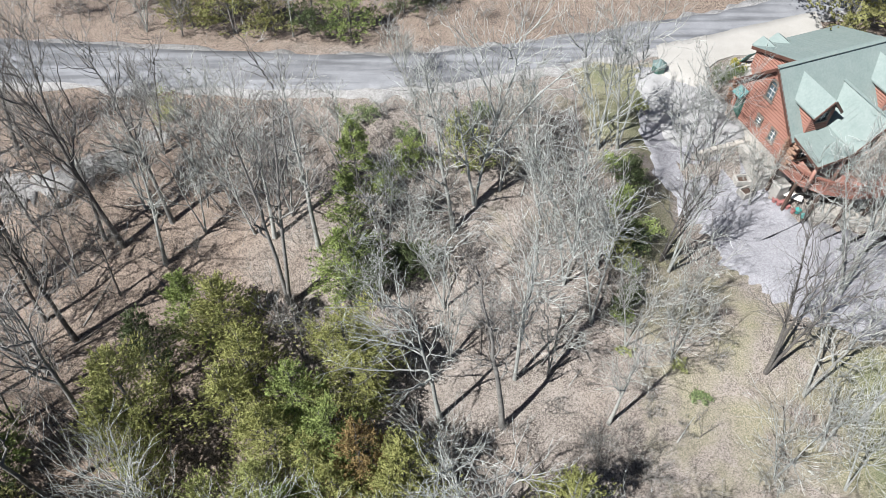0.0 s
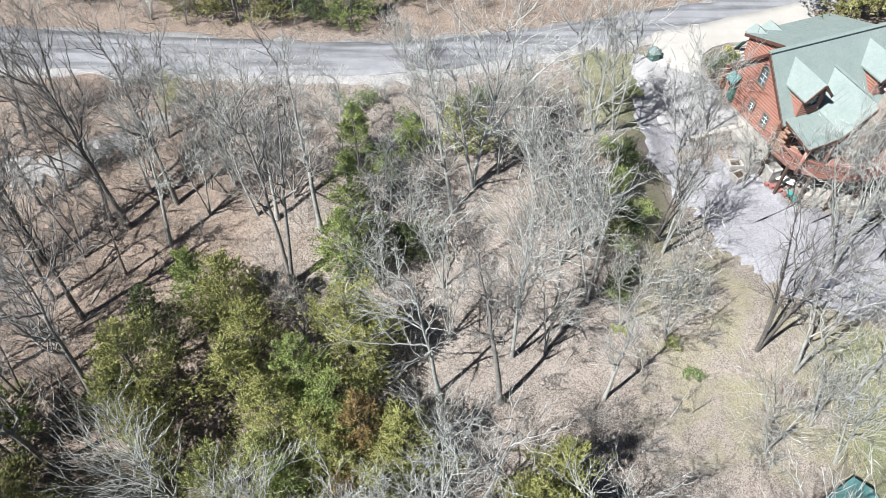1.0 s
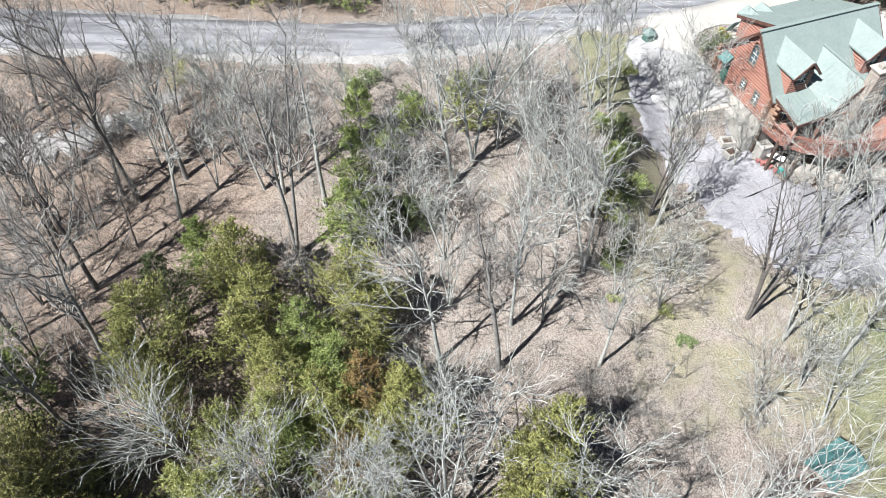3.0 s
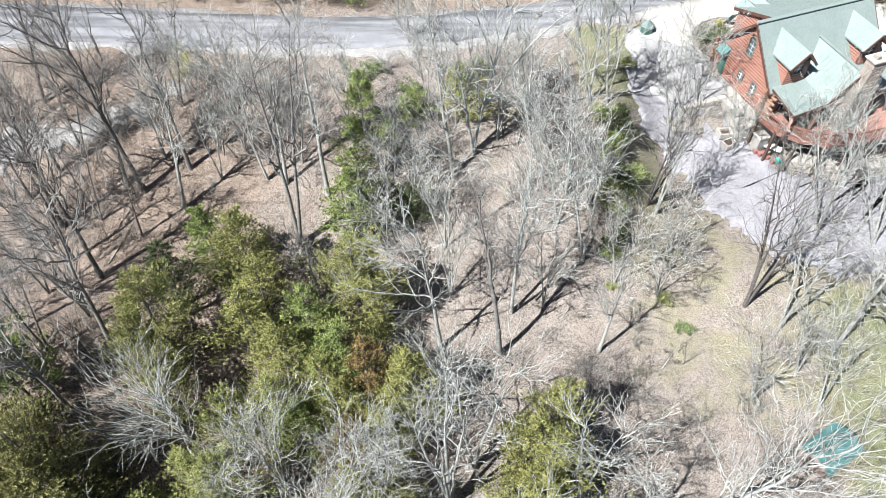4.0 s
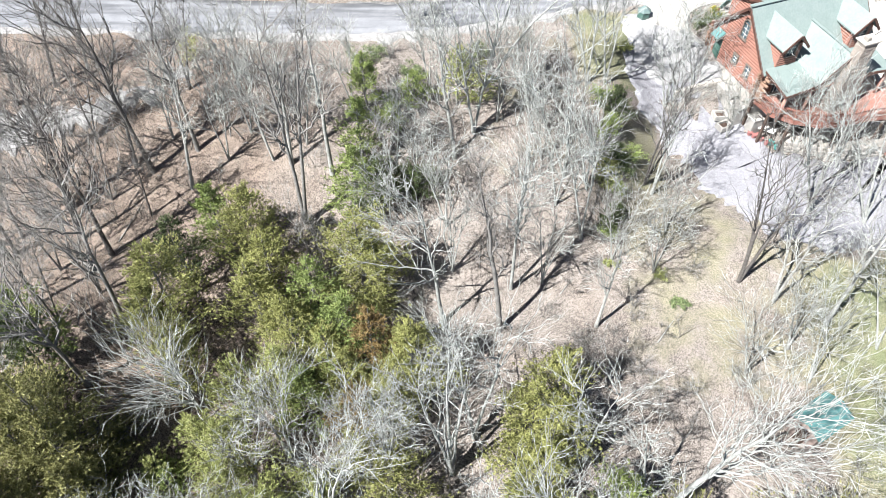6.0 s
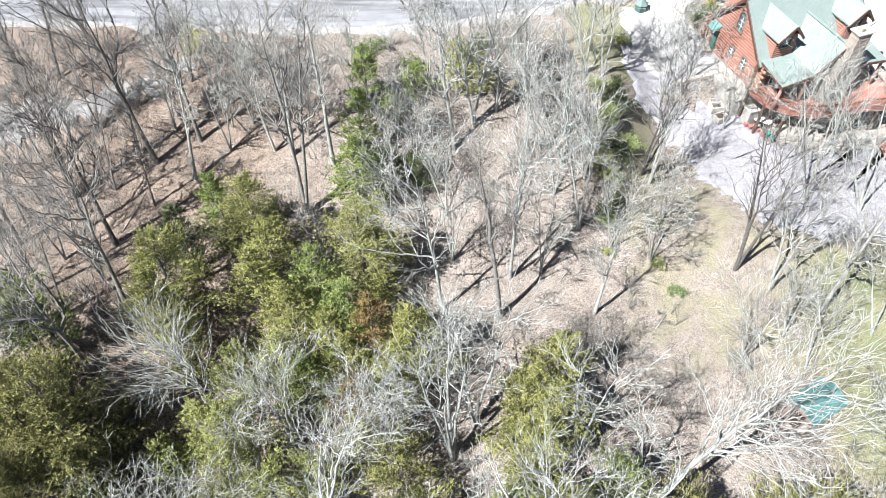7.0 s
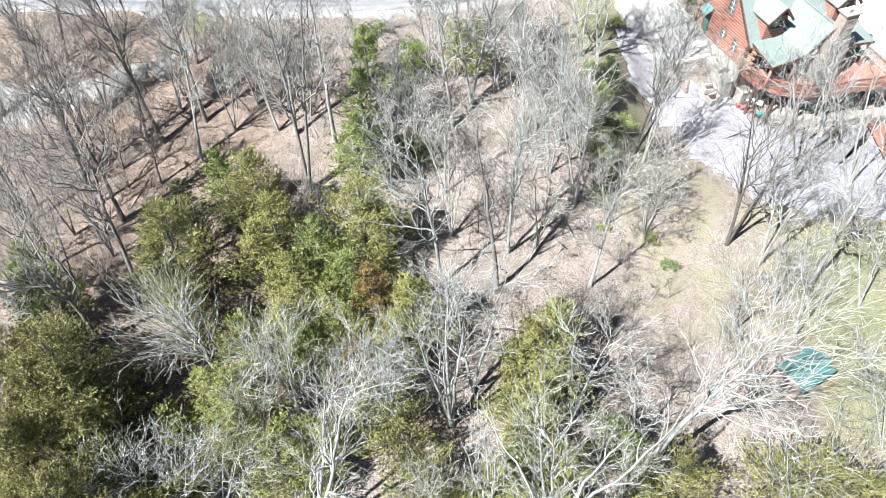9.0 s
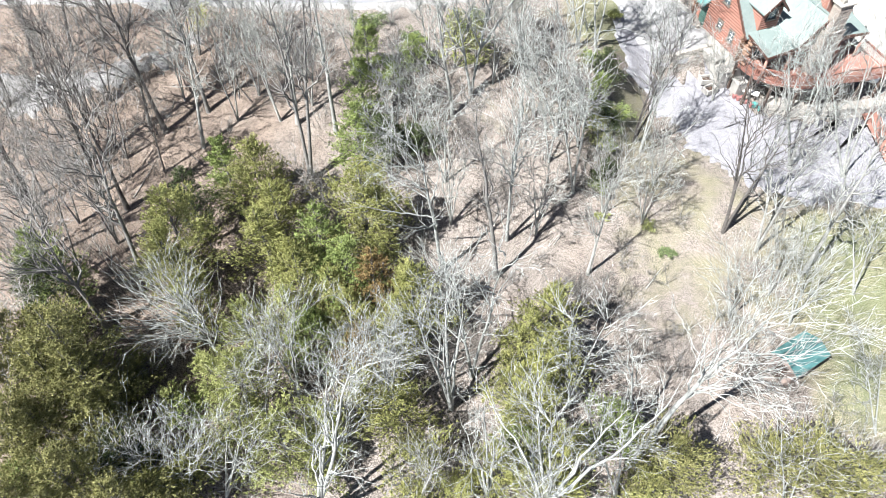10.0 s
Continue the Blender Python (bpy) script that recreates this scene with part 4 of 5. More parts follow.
def bare_tree(x, y, height, lean=(0, 0), crown=3.0, stems=1, bark="grey", seed=0, first=0.34, limbs=12, droop=0.0, side=(0, 0), bold=1.0, booms=()):
    """A leafless tree: trunk, limbs and twigs. booms: long single limbs (height, reach x, y, z, radius). crown: its radius; stems: how many trunks fork from the foot; first: where the lowest limb sits; bold: how stout its limbs are."""
    rng = np.random.default_rng(1000 + seed)
    ob = empty("bare_tree", Matrix.Translation((x, y, gz(x, y) - 0.08)), BARE_LABEL[bark], "tree", "bare trees")
    n = 12
    s = np.linspace(0, 1, n)
    trunk, rads = [], []
    turn = rng.uniform(0, 2 * np.pi)
    for k in range(stems):
        az = turn + 2 * np.pi * k / stems + rng.uniform(-0.4, 0.4)
        open_ = (crown * rng.uniform(0.35, 0.6) if stems > 1 else 0.0)
        hgt = height * (1.0 if k == 0 else rng.uniform(0.75, 0.97))
        cx = lean[0] * s + open_ * math.cos(az) * s ** 1.1
        cy = lean[1] * s + open_ * math.sin(az) * s ** 1.1
        wob = np.cumsum(rng.normal(0, 0.011 * height, (n, 2)), 0) * s[:, None]
        trunk.append(np.stack([cx + wob[:, 0] * 0.6, cy + wob[:, 1] * 0.6, hgt * s], 1))
        r0 = 0.0115 * height * (1.0 if stems == 1 else 0.72) * rng.uniform(0.9, 1.1)
        rads.append(r0 * ((1 - s) ** 0.85 + 0.06) * (1 + 0.35 * np.exp(-s * 25)))
    trunk, rads = np.array(trunk), np.array(rads)
    tubes("trunk", [(trunk, rads)], 9, BARK[bark], ob, True)
    per = max(6 if stems < 3 else 4, int(limbs / (1 + 0.5 * (stems - 1))))
    wide, rise = ((28, 60), 0.075) if bark == "white" else ((22, 54), 0.095)
    l1, r1 = sprout(rng, trunk, rads, per, first, 0.97, crown * 0.9, wide, 8, 0.66 * bold, rise - droop, 0.09, 0.5)
    l1[:, 1:] += rng.normal(0, 0.04, l1[:, 1:].shape)
    r1 = stout(r1, (0.043 if bark == "white" else 0.038) * bold, 0.55)
    if side != (0, 0):
        k = np.linspace(0, 1, 8)[None, :, None] ** 1.2
        l1 = l1 + k * np.array([side[0], side[1], 0.0]) * 0.7
    for bz, dx, dy, dz, br in booms:
        k = np.linspace(0, 1, 8)
        o = trunk[0][min(n - 1, int(bz / height * (n - 1) + 0.5))] * np.array([1, 1, 0]) + np.array([0, 0, bz])
        line = o + np.stack([dx * k, dy * k, dz * k + 0.08 * abs(dx) * np.sin(np.pi * k)], 1) + np.cumsum(rng.normal(0, 0.11, (8, 3)), 0)
        l1, r1 = np.concatenate([l1, line[None]]), np.concatenate([r1, (br * np.linspace(1, 0.45, 8))[None]])
    up = 0.05 - droop
    l2, r2, from1 = fork(rng, l1, r1, crown * 0.46, 6, up, 0.115, (1, 1, 3 if stems < 3 else 2))
    l3, r3, from2 = fork(rng, l2, r2, crown * 0.3, 5, up, 0.14, (1, 1, 0))
    l4, r4, _ = fork(rng, l3, r3, crown * 0.2, 3, 0.6 * up, 0.15, (1, 1, 0))
    l5, r5, _ = fork(rng, l4, r4, crown * 0.125, 2, 0.4 * up, 0.12, (1, 1, 0) if height > 11 else (1, 0, 0))
    fine = 0.0145 if bark in ("white", "pale") else 0.013
    r2, r3 = stout(r2, 0.023 * bold, 0.55), stout(r3, 0.0165 * min(1.1, bold), 0.6)
    root3 = from1[from2]
    for k in range(len(l1)):
        tubes("limb", [(l1[k:k + 1], r1[k:k + 1]), (l2[from1 == k], r2[from1 == k]), (l3[root3 == k], r3[root3 == k])], 4 if height > 11 else 3, BARK[bark], ob)
    twig = tubes("twig", [(l4, stout(r4, fine, 0.6)), (l5, stout(r5, 0.75 * fine, 0.4))], 3, TWIG[bark], ob)
    twig["kind"] = "stuff"
    return ob


def bare_shrub(x, y, height, spread, bark="grey", seed=0, stems=12):
    """A thicket of thin leafless stems from one foot."""
    rng = np.random.default_rng(5000 + seed)
    ob = empty("bare_shrub", Matrix.Translation((x, y, gz(x, y) - 0.05)), "leafless twiggy shrub over fallen leaves", "shrub", "bare shrubs")
    s = np.linspace(0, 1, 6)
    az = rng.uniform(0, 2 * np.pi, stems)
    out = spread * np.sqrt(rng.random(stems))
    foot = rng.normal(0, spread * 0.22, (stems, 2))
    hgt = height * rng.uniform(0.6, 1.0, stems)
    pts = np.stack([foot[:, :1] + (out * np.cos(az))[:, None] * s ** 1.3, foot[:, 1:] + (out * np.sin(az))[:, None] * s ** 1.3, hgt[:, None] * s], -1)
    pts = pts + np.cumsum(rng.normal(0, 0.05, pts.shape), 1) * s[None, :, None]
    rad = rng.uniform(0.012, 0.03, stems)[:, None] * (1 - 0.75 * s)
    for k in range(stems):
        tubes("stem", [(pts[k:k + 1], rad[k:k + 1])], 4, BARK[bark], ob)
    l2, r2 = sprout(rng, pts, rad, 7, 0.25, 1.0, height * 0.34, (25, 60), 3, 0.6, 0.04, 0.16, 0.4)
    l3, r3 = sprout(rng, l2, r2, 2, 0.2, 1.0, height * 0.18, (25, 60), 3, 0.7, 0.03, 0.15, 0.5)
    twig = tubes("twig", [(l2, np.maximum(r2, 0.0085)), (l3, np.maximum(r3, 0.0058))], 3, TWIG[bark], ob)
    twig["kind"] = "stuff"
    return ob


def sprays(rng, centre, way, size, slim, face=None):
    """Small leaf-like plates at the given places, pointing along way and turned towards face."""
    n = len(centre)
    way = unit(way)
    s = unit(np.cross(way, rng.normal(size=way.shape) if face is None else face))
    ln = size * rng.uniform(0.6, 1.35, n)[:, None]
    w = ln * slim * rng.uniform(0.7, 1.3, n)[:, None]
    lift = np.cross(way, s) * ln * rng.uniform(-0.1, 0.1, n)[:, None]
    v = np.stack([centre - way * ln * 0.5 - s * w, centre - way * ln * 0.5 + s * w, centre + way * ln * 0.5 + lift], 1)
    return v.reshape(-1, 3), np.arange(3 * n).reshape(n, 3)


CEDAR_LABEL = {
    "olive": "dense olive-green cedar tree among bare trees", "green": "dense green cedar tree among bare trees", "dark": "dark green evergreen tree with dense foliage",
    "deep": "dark olive cedar tree with dense drooping foliage", "lime": "yellowish-green cedar tree with feathery sprays", "brown": "cedar tree with rusty brown winter foliage",
}


def cedar(x, y, height, radius, tint="olive", seed=0, count=0, foot=0.04, size=0.112, skirt=0.45):
    """An evergreen: tapered trunk, boughs, and a ragged crown of small sprays."""
    rng = np.random.default_rng(9000 + seed)
    radius = radius * 1.1
    ob = empty("cedar_tree", Matrix.Translation((x, y, gz(x, y) - 0.05)), CEDAR_LABEL[tint], "tree", "cedar trees")
    s = np.linspace(0, 1, 8)
    tr = np.stack([0.1 * np.sin(3 * s + seed) * s, 0.1 * np.cos(2 * s + seed) * s, height * 0.96 * s], 1)[None]
    tubes("trunk", [(tr, (0.017 * height * (1 - 0.92 * s))[None])], 8, BARK["grey"], ob, True)
    nb = int(50 + 7 * height)
    count = count or int(min(32000, 2000 + 780 * height * radius))
    f = foot + (0.98 - foot) * rng.random(nb) ** 0.85
    az = rng.uniform(0, 2 * np.pi, nb)
    lobes = 1 + 0.22 * np.sin(3 * az + seed) * np.cos(5 * f * 3 + seed) + 0.14 * np.sin(5 * az + 2 * seed)
    prof = np.minimum(1.0, ((1 - f) / 0.72)) ** 0.75 * np.minimum(1, skirt + 2.2 * f)
    reach = radius * prof * lobes * rng.uniform(0.72, 1.12, nb) + 0.12
    rise = rng.uniform(0.15, 0.55, nb) + 0.8 * f ** 2
    d = unit(np.stack([np.cos(az), np.sin(az), rise], 1))
    o = np.stack([0 * f, 0 * f, f * height * 0.93], 1)
    k = np.linspace(0, 1, 3)
    boughs = o[:, None] + d[:, None] * (reach[:, None] * k)[..., None]
    bough = tubes("bough", [(boughs, (0.012 + 0.012 * (1 - f))[:, None] * (1.1 - k))], 3, BARK["dark"], ob)
    bough["kind"] = "stuff"
    per = 9
    tufts = count // per
    which = rng.choice(nb, tufts, p=(reach + 0.15) / (reach + 0.15).sum())
    q = rng.beta(2.6, 1.1, tufts)
    c = o[which] + d[which] * (reach[which] * q * 1.03)[:, None]
    c = c + rng.normal(0, 1, (tufts, 3)) * (0.04 + 0.075 * reach[which])[:, None] * np.array([1, 1, 0.7])
    lead = unit(d[which] + rng.normal(0, 0.35, (tufts, 3)) + np.array([0, 0, 0.5]))
    c, lead = np.repeat(c, per, 0), np.repeat(lead, per, 0)
    way = unit(lead + rng.normal(0, 0.36, c.shape))
    p = c + way * rng.uniform(0.01, 0.2, len(c))[:, None] * (size / 0.112)
    # the sprays lie fanned outwards, one over another
    out = unit(np.stack([p[:, 0], p[:, 1], 0.45 * np.hypot(p[:, 0], p[:, 1]) + 0.35], 1))
    v, fc = sprays(rng, p, way, size, 0.28, unit(out + 0.3 * lead + rng.normal(0, 0.13, p.shape)))
    crown = link_mesh("crown", v, fc, 3, NEEDLE[tint], ob)
    crown["kind"] = "stuff"
    return ob


def leafy_bush(x, y, height, radius, tint="bright", seed=0, count=1100, label="low green leafy bush among dry leaves", z=0.0):
    rng = np.random.default_rng(13000 + seed)
    ob = empty("leafy_bush", Matrix.Translation((x, y, gz(x, y) + z)), label, "bush", "leafy bushes")
    stems = 9
    az = rng.uniform(0, 2 * np.pi, stems)
    s = np.linspace(0, 1, 5)
    tip = np.stack([radius * 0.6 * np.cos(az), radius * 0.6 * np.sin(az), height * rng.uniform(0.6, 0.95, stems)], 1)
    pts = tip[:, None] * np.stack([s ** 1.2, s ** 1.2, s], 1)[None]
    tubes("stem", [(pts, np.full((stems, 1), 0.02) * (1 - 0.7 * s))], 4, BARK["grey"], ob)
    lump = rng.normal(0, 0.62, (14, 3)) * np.array([radius * 0.8, radius * 0.8, height * 0.28]) + np.array([0, 0, height * 0.52])
    k = rng.integers(0, 14, count)
    p = lump[k] + rng.normal(0, 0.2, (count, 3)) * np.array([radius, radius, height * 0.55])
    p[:, 2] = np.clip(p[:, 2], 0.05, height * 1.1)
    v, fc = sprays(rng, p, rng.normal(size=(count, 3)) + np.array([0, 0, 0.3]), 0.13, 0.3)
    leaves = link_mesh("leaf", v, fc, 3, NEEDLE[tint], ob)
    leaves["kind"] = "stuff"
    return ob



def fallen_limb(x, y, length, yaw, seed, r=0.06, z=0.0, tilt=0.0, bark="dark", label="fallen dead branch lying on the leaf litter"):
    """A dead branch on the ground with the stubs of its side twigs."""
    rng = np.random.default_rng(20000 + seed)
    n = 7
    s = np.linspace(-0.5, 0.5, n)
    px = s * length * math.cos(radians(yaw)) + np.cumsum(rng.normal(0, 0.03 * length / n, n))
    py = s * length * math.sin(radians(yaw)) + np.cumsum(rng.normal(0, 0.05 * length / n, n))
    g = np.array([gz(x + a, y + b) for a, b in zip(px, py)]) if not z else np.full(n, gz(x, y) + z)
    g0 = gz(x, y)
    pts = np.stack([px, py, g - g0 + r + 0.05 + tilt * s], 1)[None]
    rad = (r * np.linspace(1.1, 0.35, n))[None]
    ob = empty("fallen_branch", Matrix.Translation((x, y, g0)), label, "fallen branch", "fallen branches")
    tubes("stem", [(pts, rad)], 6, BARK[bark], ob, True)
    l2, r2 = sprout(rng, pts, rad, 5, 0.2, 0.98, length * 0.28, (25, 60), 4, 0.55, 0.05, 0.2, 0.4)
    l2[..., 2] = np.maximum(l2[..., 2], pts[..., 2].min() + 0.02)
    tw = tubes("twig", [(l2, np.maximum(r2, 0.010))], 3, BARK[bark], ob)
    tw["kind"] = "stuff"


bare_tree(-23.23, 32.36, 16.1, (-0.6, -0.4), 5.6, 1, "dark", 1, bold=1.35, side=(-2.0, 0.2), booms=((4.5, -4.5, 0.5, 2.2, 0.1), (5.5, -4.0, -0.5, 3.5, 0.09)))
bare_tree(-19.79, 33.92, 15.1, (-0.1, -0.0), 3.5, 1, "grey", 2, bold=1.30)
bare_tree(-20.02, 31.12, 12.3, (1.5, 0.7), 2.2, 1, "pale", 3)
bare_tree(-10.98, 28.60, 19.8, (0.9, 0.3), 4.0, 2, "grey", 4, bold=1.30)
bare_tree(-12.27, 32.95, 12.5, (0.9, 0.3), 2.5, 1, "pale", 5)
bare_tree(-8.99, 32.12, 16.1, (-0.2, -0.0), 1.8, 1, "pale", 6)
bare_tree(2.29, 35.02, 13.8, (-0.0, 0.0), 4.4, 2, "white", 7, bold=1.30, booms=((5.1, 6.9, 0.4, -0.5, 0.085), (4.6, 4.2, 0.3, 7.5, 0.13), (6.0, 1.8, 0.8, 7.0, 0.09), (7.0, -2.6, 0.6, 5.5, 0.08)))
bare_tree(0.79, 33.12, 14.7, (-1.6, -0.0), 2.6, 1, "pale", 8, bold=1.30, booms=((2.2, -3.8, -0.8, 0.6, 0.075), (2.6, -3.4, 0.3, 1.6, 0.06), (3.2, -2.6, 0.8, 2.0, 0.055), (2.0, -3.0, -1.2, 0.2, 0.05)))
bare_tree(11.67, 39.29, 10.9, (-1.3, 0.3), 3.0, 2, "pale", 9, bold=1.40)
bare_tree(13.15, 39.30, 10.6, (-0.4, 0.1), 3.0, 2, "pale", 10, bold=1.40)
bare_tree(15.95, 31.79, 10.6, (0.6, -0.2), 2.7, 4, "dark", 11, bold=1.30)
bare_tree(22.23, 23.82, 14.3, (-0.3, 0.2), 3.2, 3, "dark", 12, bold=1.30)
bare_tree(24.77, 22.51, 13.1, (-0.7, 0.6), 3.2, 2, "pale", 13, bold=1.30)
bare_tree(28.40, 20.88, 14.5, (-0.7, 0.6), 3.6, 1, "pale", 14, bold=1.40)
bare_tree(12.67, 6.52, 19.6, (2.5, 0.3), 4.3, 1, "white", 15, bold=0.95, side=(0.7, 0.0), droop=0.01, limbs=22, first=0.5)
bare_tree(0.40, 10.35, 16.6, (-1.2, -0.0), 3.6, 4, "white", 16, bold=1.20)
bare_tree(1.89, 12.71, 15.9, (-0.2, 0.0), 2.8, 2, "white", 17, bold=1.20)
bare_tree(-0.22, 21.16, 14.4, (-1.5, -0.1), 3.4, 1, "white", 18, bold=1.20, side=(-1.4, -0.2))
bare_tree(5.00, 23.76, 14.7, (-0.7, 0.1), 4.0, 2, "white", 19, bold=1.20)
bare_tree(4.02, 20.50, 16.4, (-1.4, 0.1), 2.4, 1, "grey", 20)
bare_tree(10.57, 27.45, 11.9, (-1.2, 0.3), 3.6, 2, "white", 21, bold=1.20)
bare_tree(9.44, 31.87, 11.9, (-2.1, 0.4), 4.0, 2, "white", 22, bold=1.20)
bare_tree(7.71, 33.10, 8.1, (-1.7, 0.3), 2.4, 2, "pale", 23, bold=1.40)
bare_tree(11.20, 20.70, 10.7, (0.0, -0.0), 2.6, 1, "pale", 24)
bare_tree(6.83, 3.65, 15.9, (-2.0, 0.6), 3.0, 2, "white", 25, bold=1.20)
bare_tree(2.84, 4.03, 14.2, (-1.1, 0.1), 2.4, 4, "white", 26, bold=0.85)
bare_tree(-8.75, 3.04, 18.9, (2.9, 1.0), 3.2, 3, "white", 27, bold=1.20)
bare_tree(-10.58, 11.25, 11.0, (0.4, 0.2), 3.2, 3, "white", 28, bold=0.85)
bare_tree(-16.30, 13.40, 6.6, (-0.5, 0.1), 4.3, 2, "white", 29, bold=1.5, side=(-2.0, -0.4), droop=0.045, limbs=17)
cedar(-17.90, 15.80, 7.0, 2.0, "olive", 86)
bare_tree(-22.95, 19.68, 15.0, (0.7, 0.6), 4.8, 1, "grey", 30, bold=1.40)
bare_tree(-24.66, 15.41, 13.5, (-0.1, -0.1), 4.6, 1, "grey", 31, bold=1.40)
bare_tree(-19.55, 3.97, 7.2, (1.5, 1.5), 2.4, 4, "white", 32, bold=0.85)
bare_tree(12.90, 7.85, 11.2, (-1.8, 0.9), 2.0, 1, "white", 33, bold=1.20)
bare_tree(8.76, 10.43, 13.0, (-0.1, 0.0), 2.6, 2, "white", 34, bold=1.20)
bare_tree(22.65, 2.85, 8.9, (-2.1, 2.4), 2.6, 3, "white", 35, bold=0.85)
bare_tree(30.30, 8.31, 7.8, (-2.7, 3.1), 2.2, 2, "white", 36, bold=0.85)
bare_tree(-27.97, 27.18, 11.5, (0.8, 0.6), 2.6, 1, "dark", 37)
bare_tree(-32.80, 27.28, 9.4, (0.8, 0.7), 2.6, 1, "grey", 38)
bare_tree(-32.07, 31.97, 8.8, (0.2, 0.2), 2.2, 1, "dark", 39)
bare_tree(-30.07, 33.91, 8.7, (0.2, 0.2), 2.2, 1, "dark", 40)
bare_tree(-24.60, 32.77, 11.2, (1.0, 0.6), 2.0, 1, "grey", 41)
bare_tree(-23.00, 28.99, 7.5, (0.5, 0.3), 2.0, 1, "dark", 42)
bare_tree(-27.45, 19.60, 10.5, (0.6, 0.6), 2.6, 2, "grey", 43)
bare_tree(-20.99, 38.86, 9.6, (1.0, 0.4), 2.0, 2, "dark", 44)
bare_tree(-13.71, 33.16, 10.5, (-1.0, -0.4), 2.2, 2, "pale", 45)
bare_tree(-3.88, 31.90, 8.0, (0.0, 0.0), 2.2, 2, "pale", 46)
bare_tree(-16.82, 38.58, 8.2, (0.6, 0.2), 2.0, 3, "pale", 47)
bare_tree(6.59, 39.04, 7.7, (-0.7, 0.1), 2.2, 2, "pale", 48)
bare_tree(0.52, 25.03, 8.4, (-0.1, 0.0), 2.0, 4, "pale", 49)
bare_tree(7.37, 24.17, 8.0, (0.1, -0.0), 1.8, 3, "pale", 50)
bare_tree(17.09, 27.73, 6.0, (-0.6, 0.3), 2.4, 4, "pale", 51)
bare_tree(25.10, 18.96, 8.4, (-1.1, 1.0), 2.4, 3, "pale", 52)
bare_tree(21.77, 42.07, 8.1, (-0.8, 0.3), 2.4, 2, "white", 53, bold=0.85)
bare_tree(19.25, 40.57, 9.5, (-1.2, 0.4), 2.4, 2, "white", 54, bold=0.85)
bare_tree(28.82, 29.47, 12.7, (-2.2, 1.4), 3.6, 4, "white", 55)
bare_tree(32.89, 28.48, 12.6, (-2.5, 1.9), 3.6, 3, "white", 56)
bare_tree(29.70, 36.30, 7.6, (-1.3, 0.5), 2.3, 2, "white", 113, bold=0.8)
bare_tree(32.80, 34.60, 8.2, (-1.8, 0.7), 2.7, 3, "white", 114, bold=0.8)
bare_tree(16.50, 31.10, 10.4, (0.3, 0.4), 2.8, 2, "white", 115, bold=0.85)
bare_tree(24.24, 37.75, 6.3, (-0.6, 0.3), 1.8, 2, "pale", 57)
bare_tree(-29.29, 54.97, 5.4, (1.5, 0.8), 2.6, 2, "grey", 58)
bare_tree(-2.93, 46.31, 4.3, (-0.7, -0.1), 2.0, 3, "pale", 59)
bare_tree(-36.31, 54.97, 5.0, (1.1, 0.7), 2.6, 2, "grey", 60)
bare_tree(-17.95, 53.27, 4.6, (1.0, 0.3), 2.2, 2, "grey", 61)
bare_tree(-9.81, 25.02, 6.6, (0.1, 0.0), 1.6, 2, "grey", 62)
bare_tree(-6.42, 10.55, 11.3, (0.8, 0.3), 2.2, 3, "white", 63, bold=0.85)
bare_tree(-3.75, 9.83, 12.2, (-0.2, -0.0), 2.6, 3, "white", 64, bold=0.85)
bare_tree(-29.35, 29.87, 13.6, (0.5, 0.4), 3.6, 1, "dark", 65, bold=1.30)
bare_tree(-25.51, 25.78, 14.2, (0.4, 0.3), 3.6, 1, "dark", 66, bold=1.40)
bare_tree(-29.72, 21.50, 12.9, (0.6, 0.6), 3.6, 1, "dark", 67, bold=1.30)
bare_tree(-32.90, 25.93, 12.2, (0.6, 0.6), 3.4, 1, "dark", 68)
bare_tree(-34.95, 37.63, 11.8, (2.0, 1.4), 3.4, 1, "dark", 69)
bare_tree(-32.08, 39.16, 11.5, (1.8, 1.2), 3.2, 1, "dark", 70)
bare_tree(-36.64, 34.47, 12.6, (1.7, 1.4), 3.6, 1, "dark", 71)
bare_tree(-29.57, 40.28, 10.3, (1.7, 1.0), 2.8, 1, "grey", 72)
bare_tree(-4.48, 11.33, 8.3, (0.9, 0.1), 2.4, 3, "white", 73, bold=0.85)
bare_tree(-1.94, 3.70, 10.2, (0.3, 0.0), 2.2, 4, "pale", 74)
bare_tree(-14.75, 4.20, 8.6, (2.4, 1.6), 2.6, 4, "white", 75, bold=0.85)
bare_tree(11.18, 31.06, 8.8, (-1.5, 0.4), 2.6, 2, "white", 76, bold=1.20, booms=((3.5, 3.2, -0.8, -0.8, 0.06),))
bare_tree(8.70, 29.86, 8.2, (-0.4, 0.1), 2.4, 2, "white", 77, bold=1.20)
bare_tree(0.10, 28.28, 9.0, (-0.8, -0.0), 2.6, 2, "white", 78, bold=1.20)
bare_tree(-2.32, 31.90, 6.9, (0.6, 0.0), 2.4, 3, "white", 79, bold=0.85)
bare_tree(-4.28, 28.29, 8.0, (-0.7, -0.1), 2.2, 2, "white", 80, bold=0.85)
bare_tree(-5.88, 23.36, 6.8, (0.2, 0.0), 1.8, 2, "white", 81, bold=0.85)
bare_tree(4.20, 36.12, 9.0, (0.5, -0.1), 2.8, 2, "pale", 82)
bare_tree(-1.23, 39.06, 6.4, (-0.5, -0.0), 2.2, 2, "pale", 83)
bare_tree(12.86, 25.82, 7.6, (-0.2, 0.1), 2.4, 2, "pale", 84)
bare_tree(15.94, 24.81, 6.9, (-0.6, 0.3), 2.4, 3, "pale", 85)
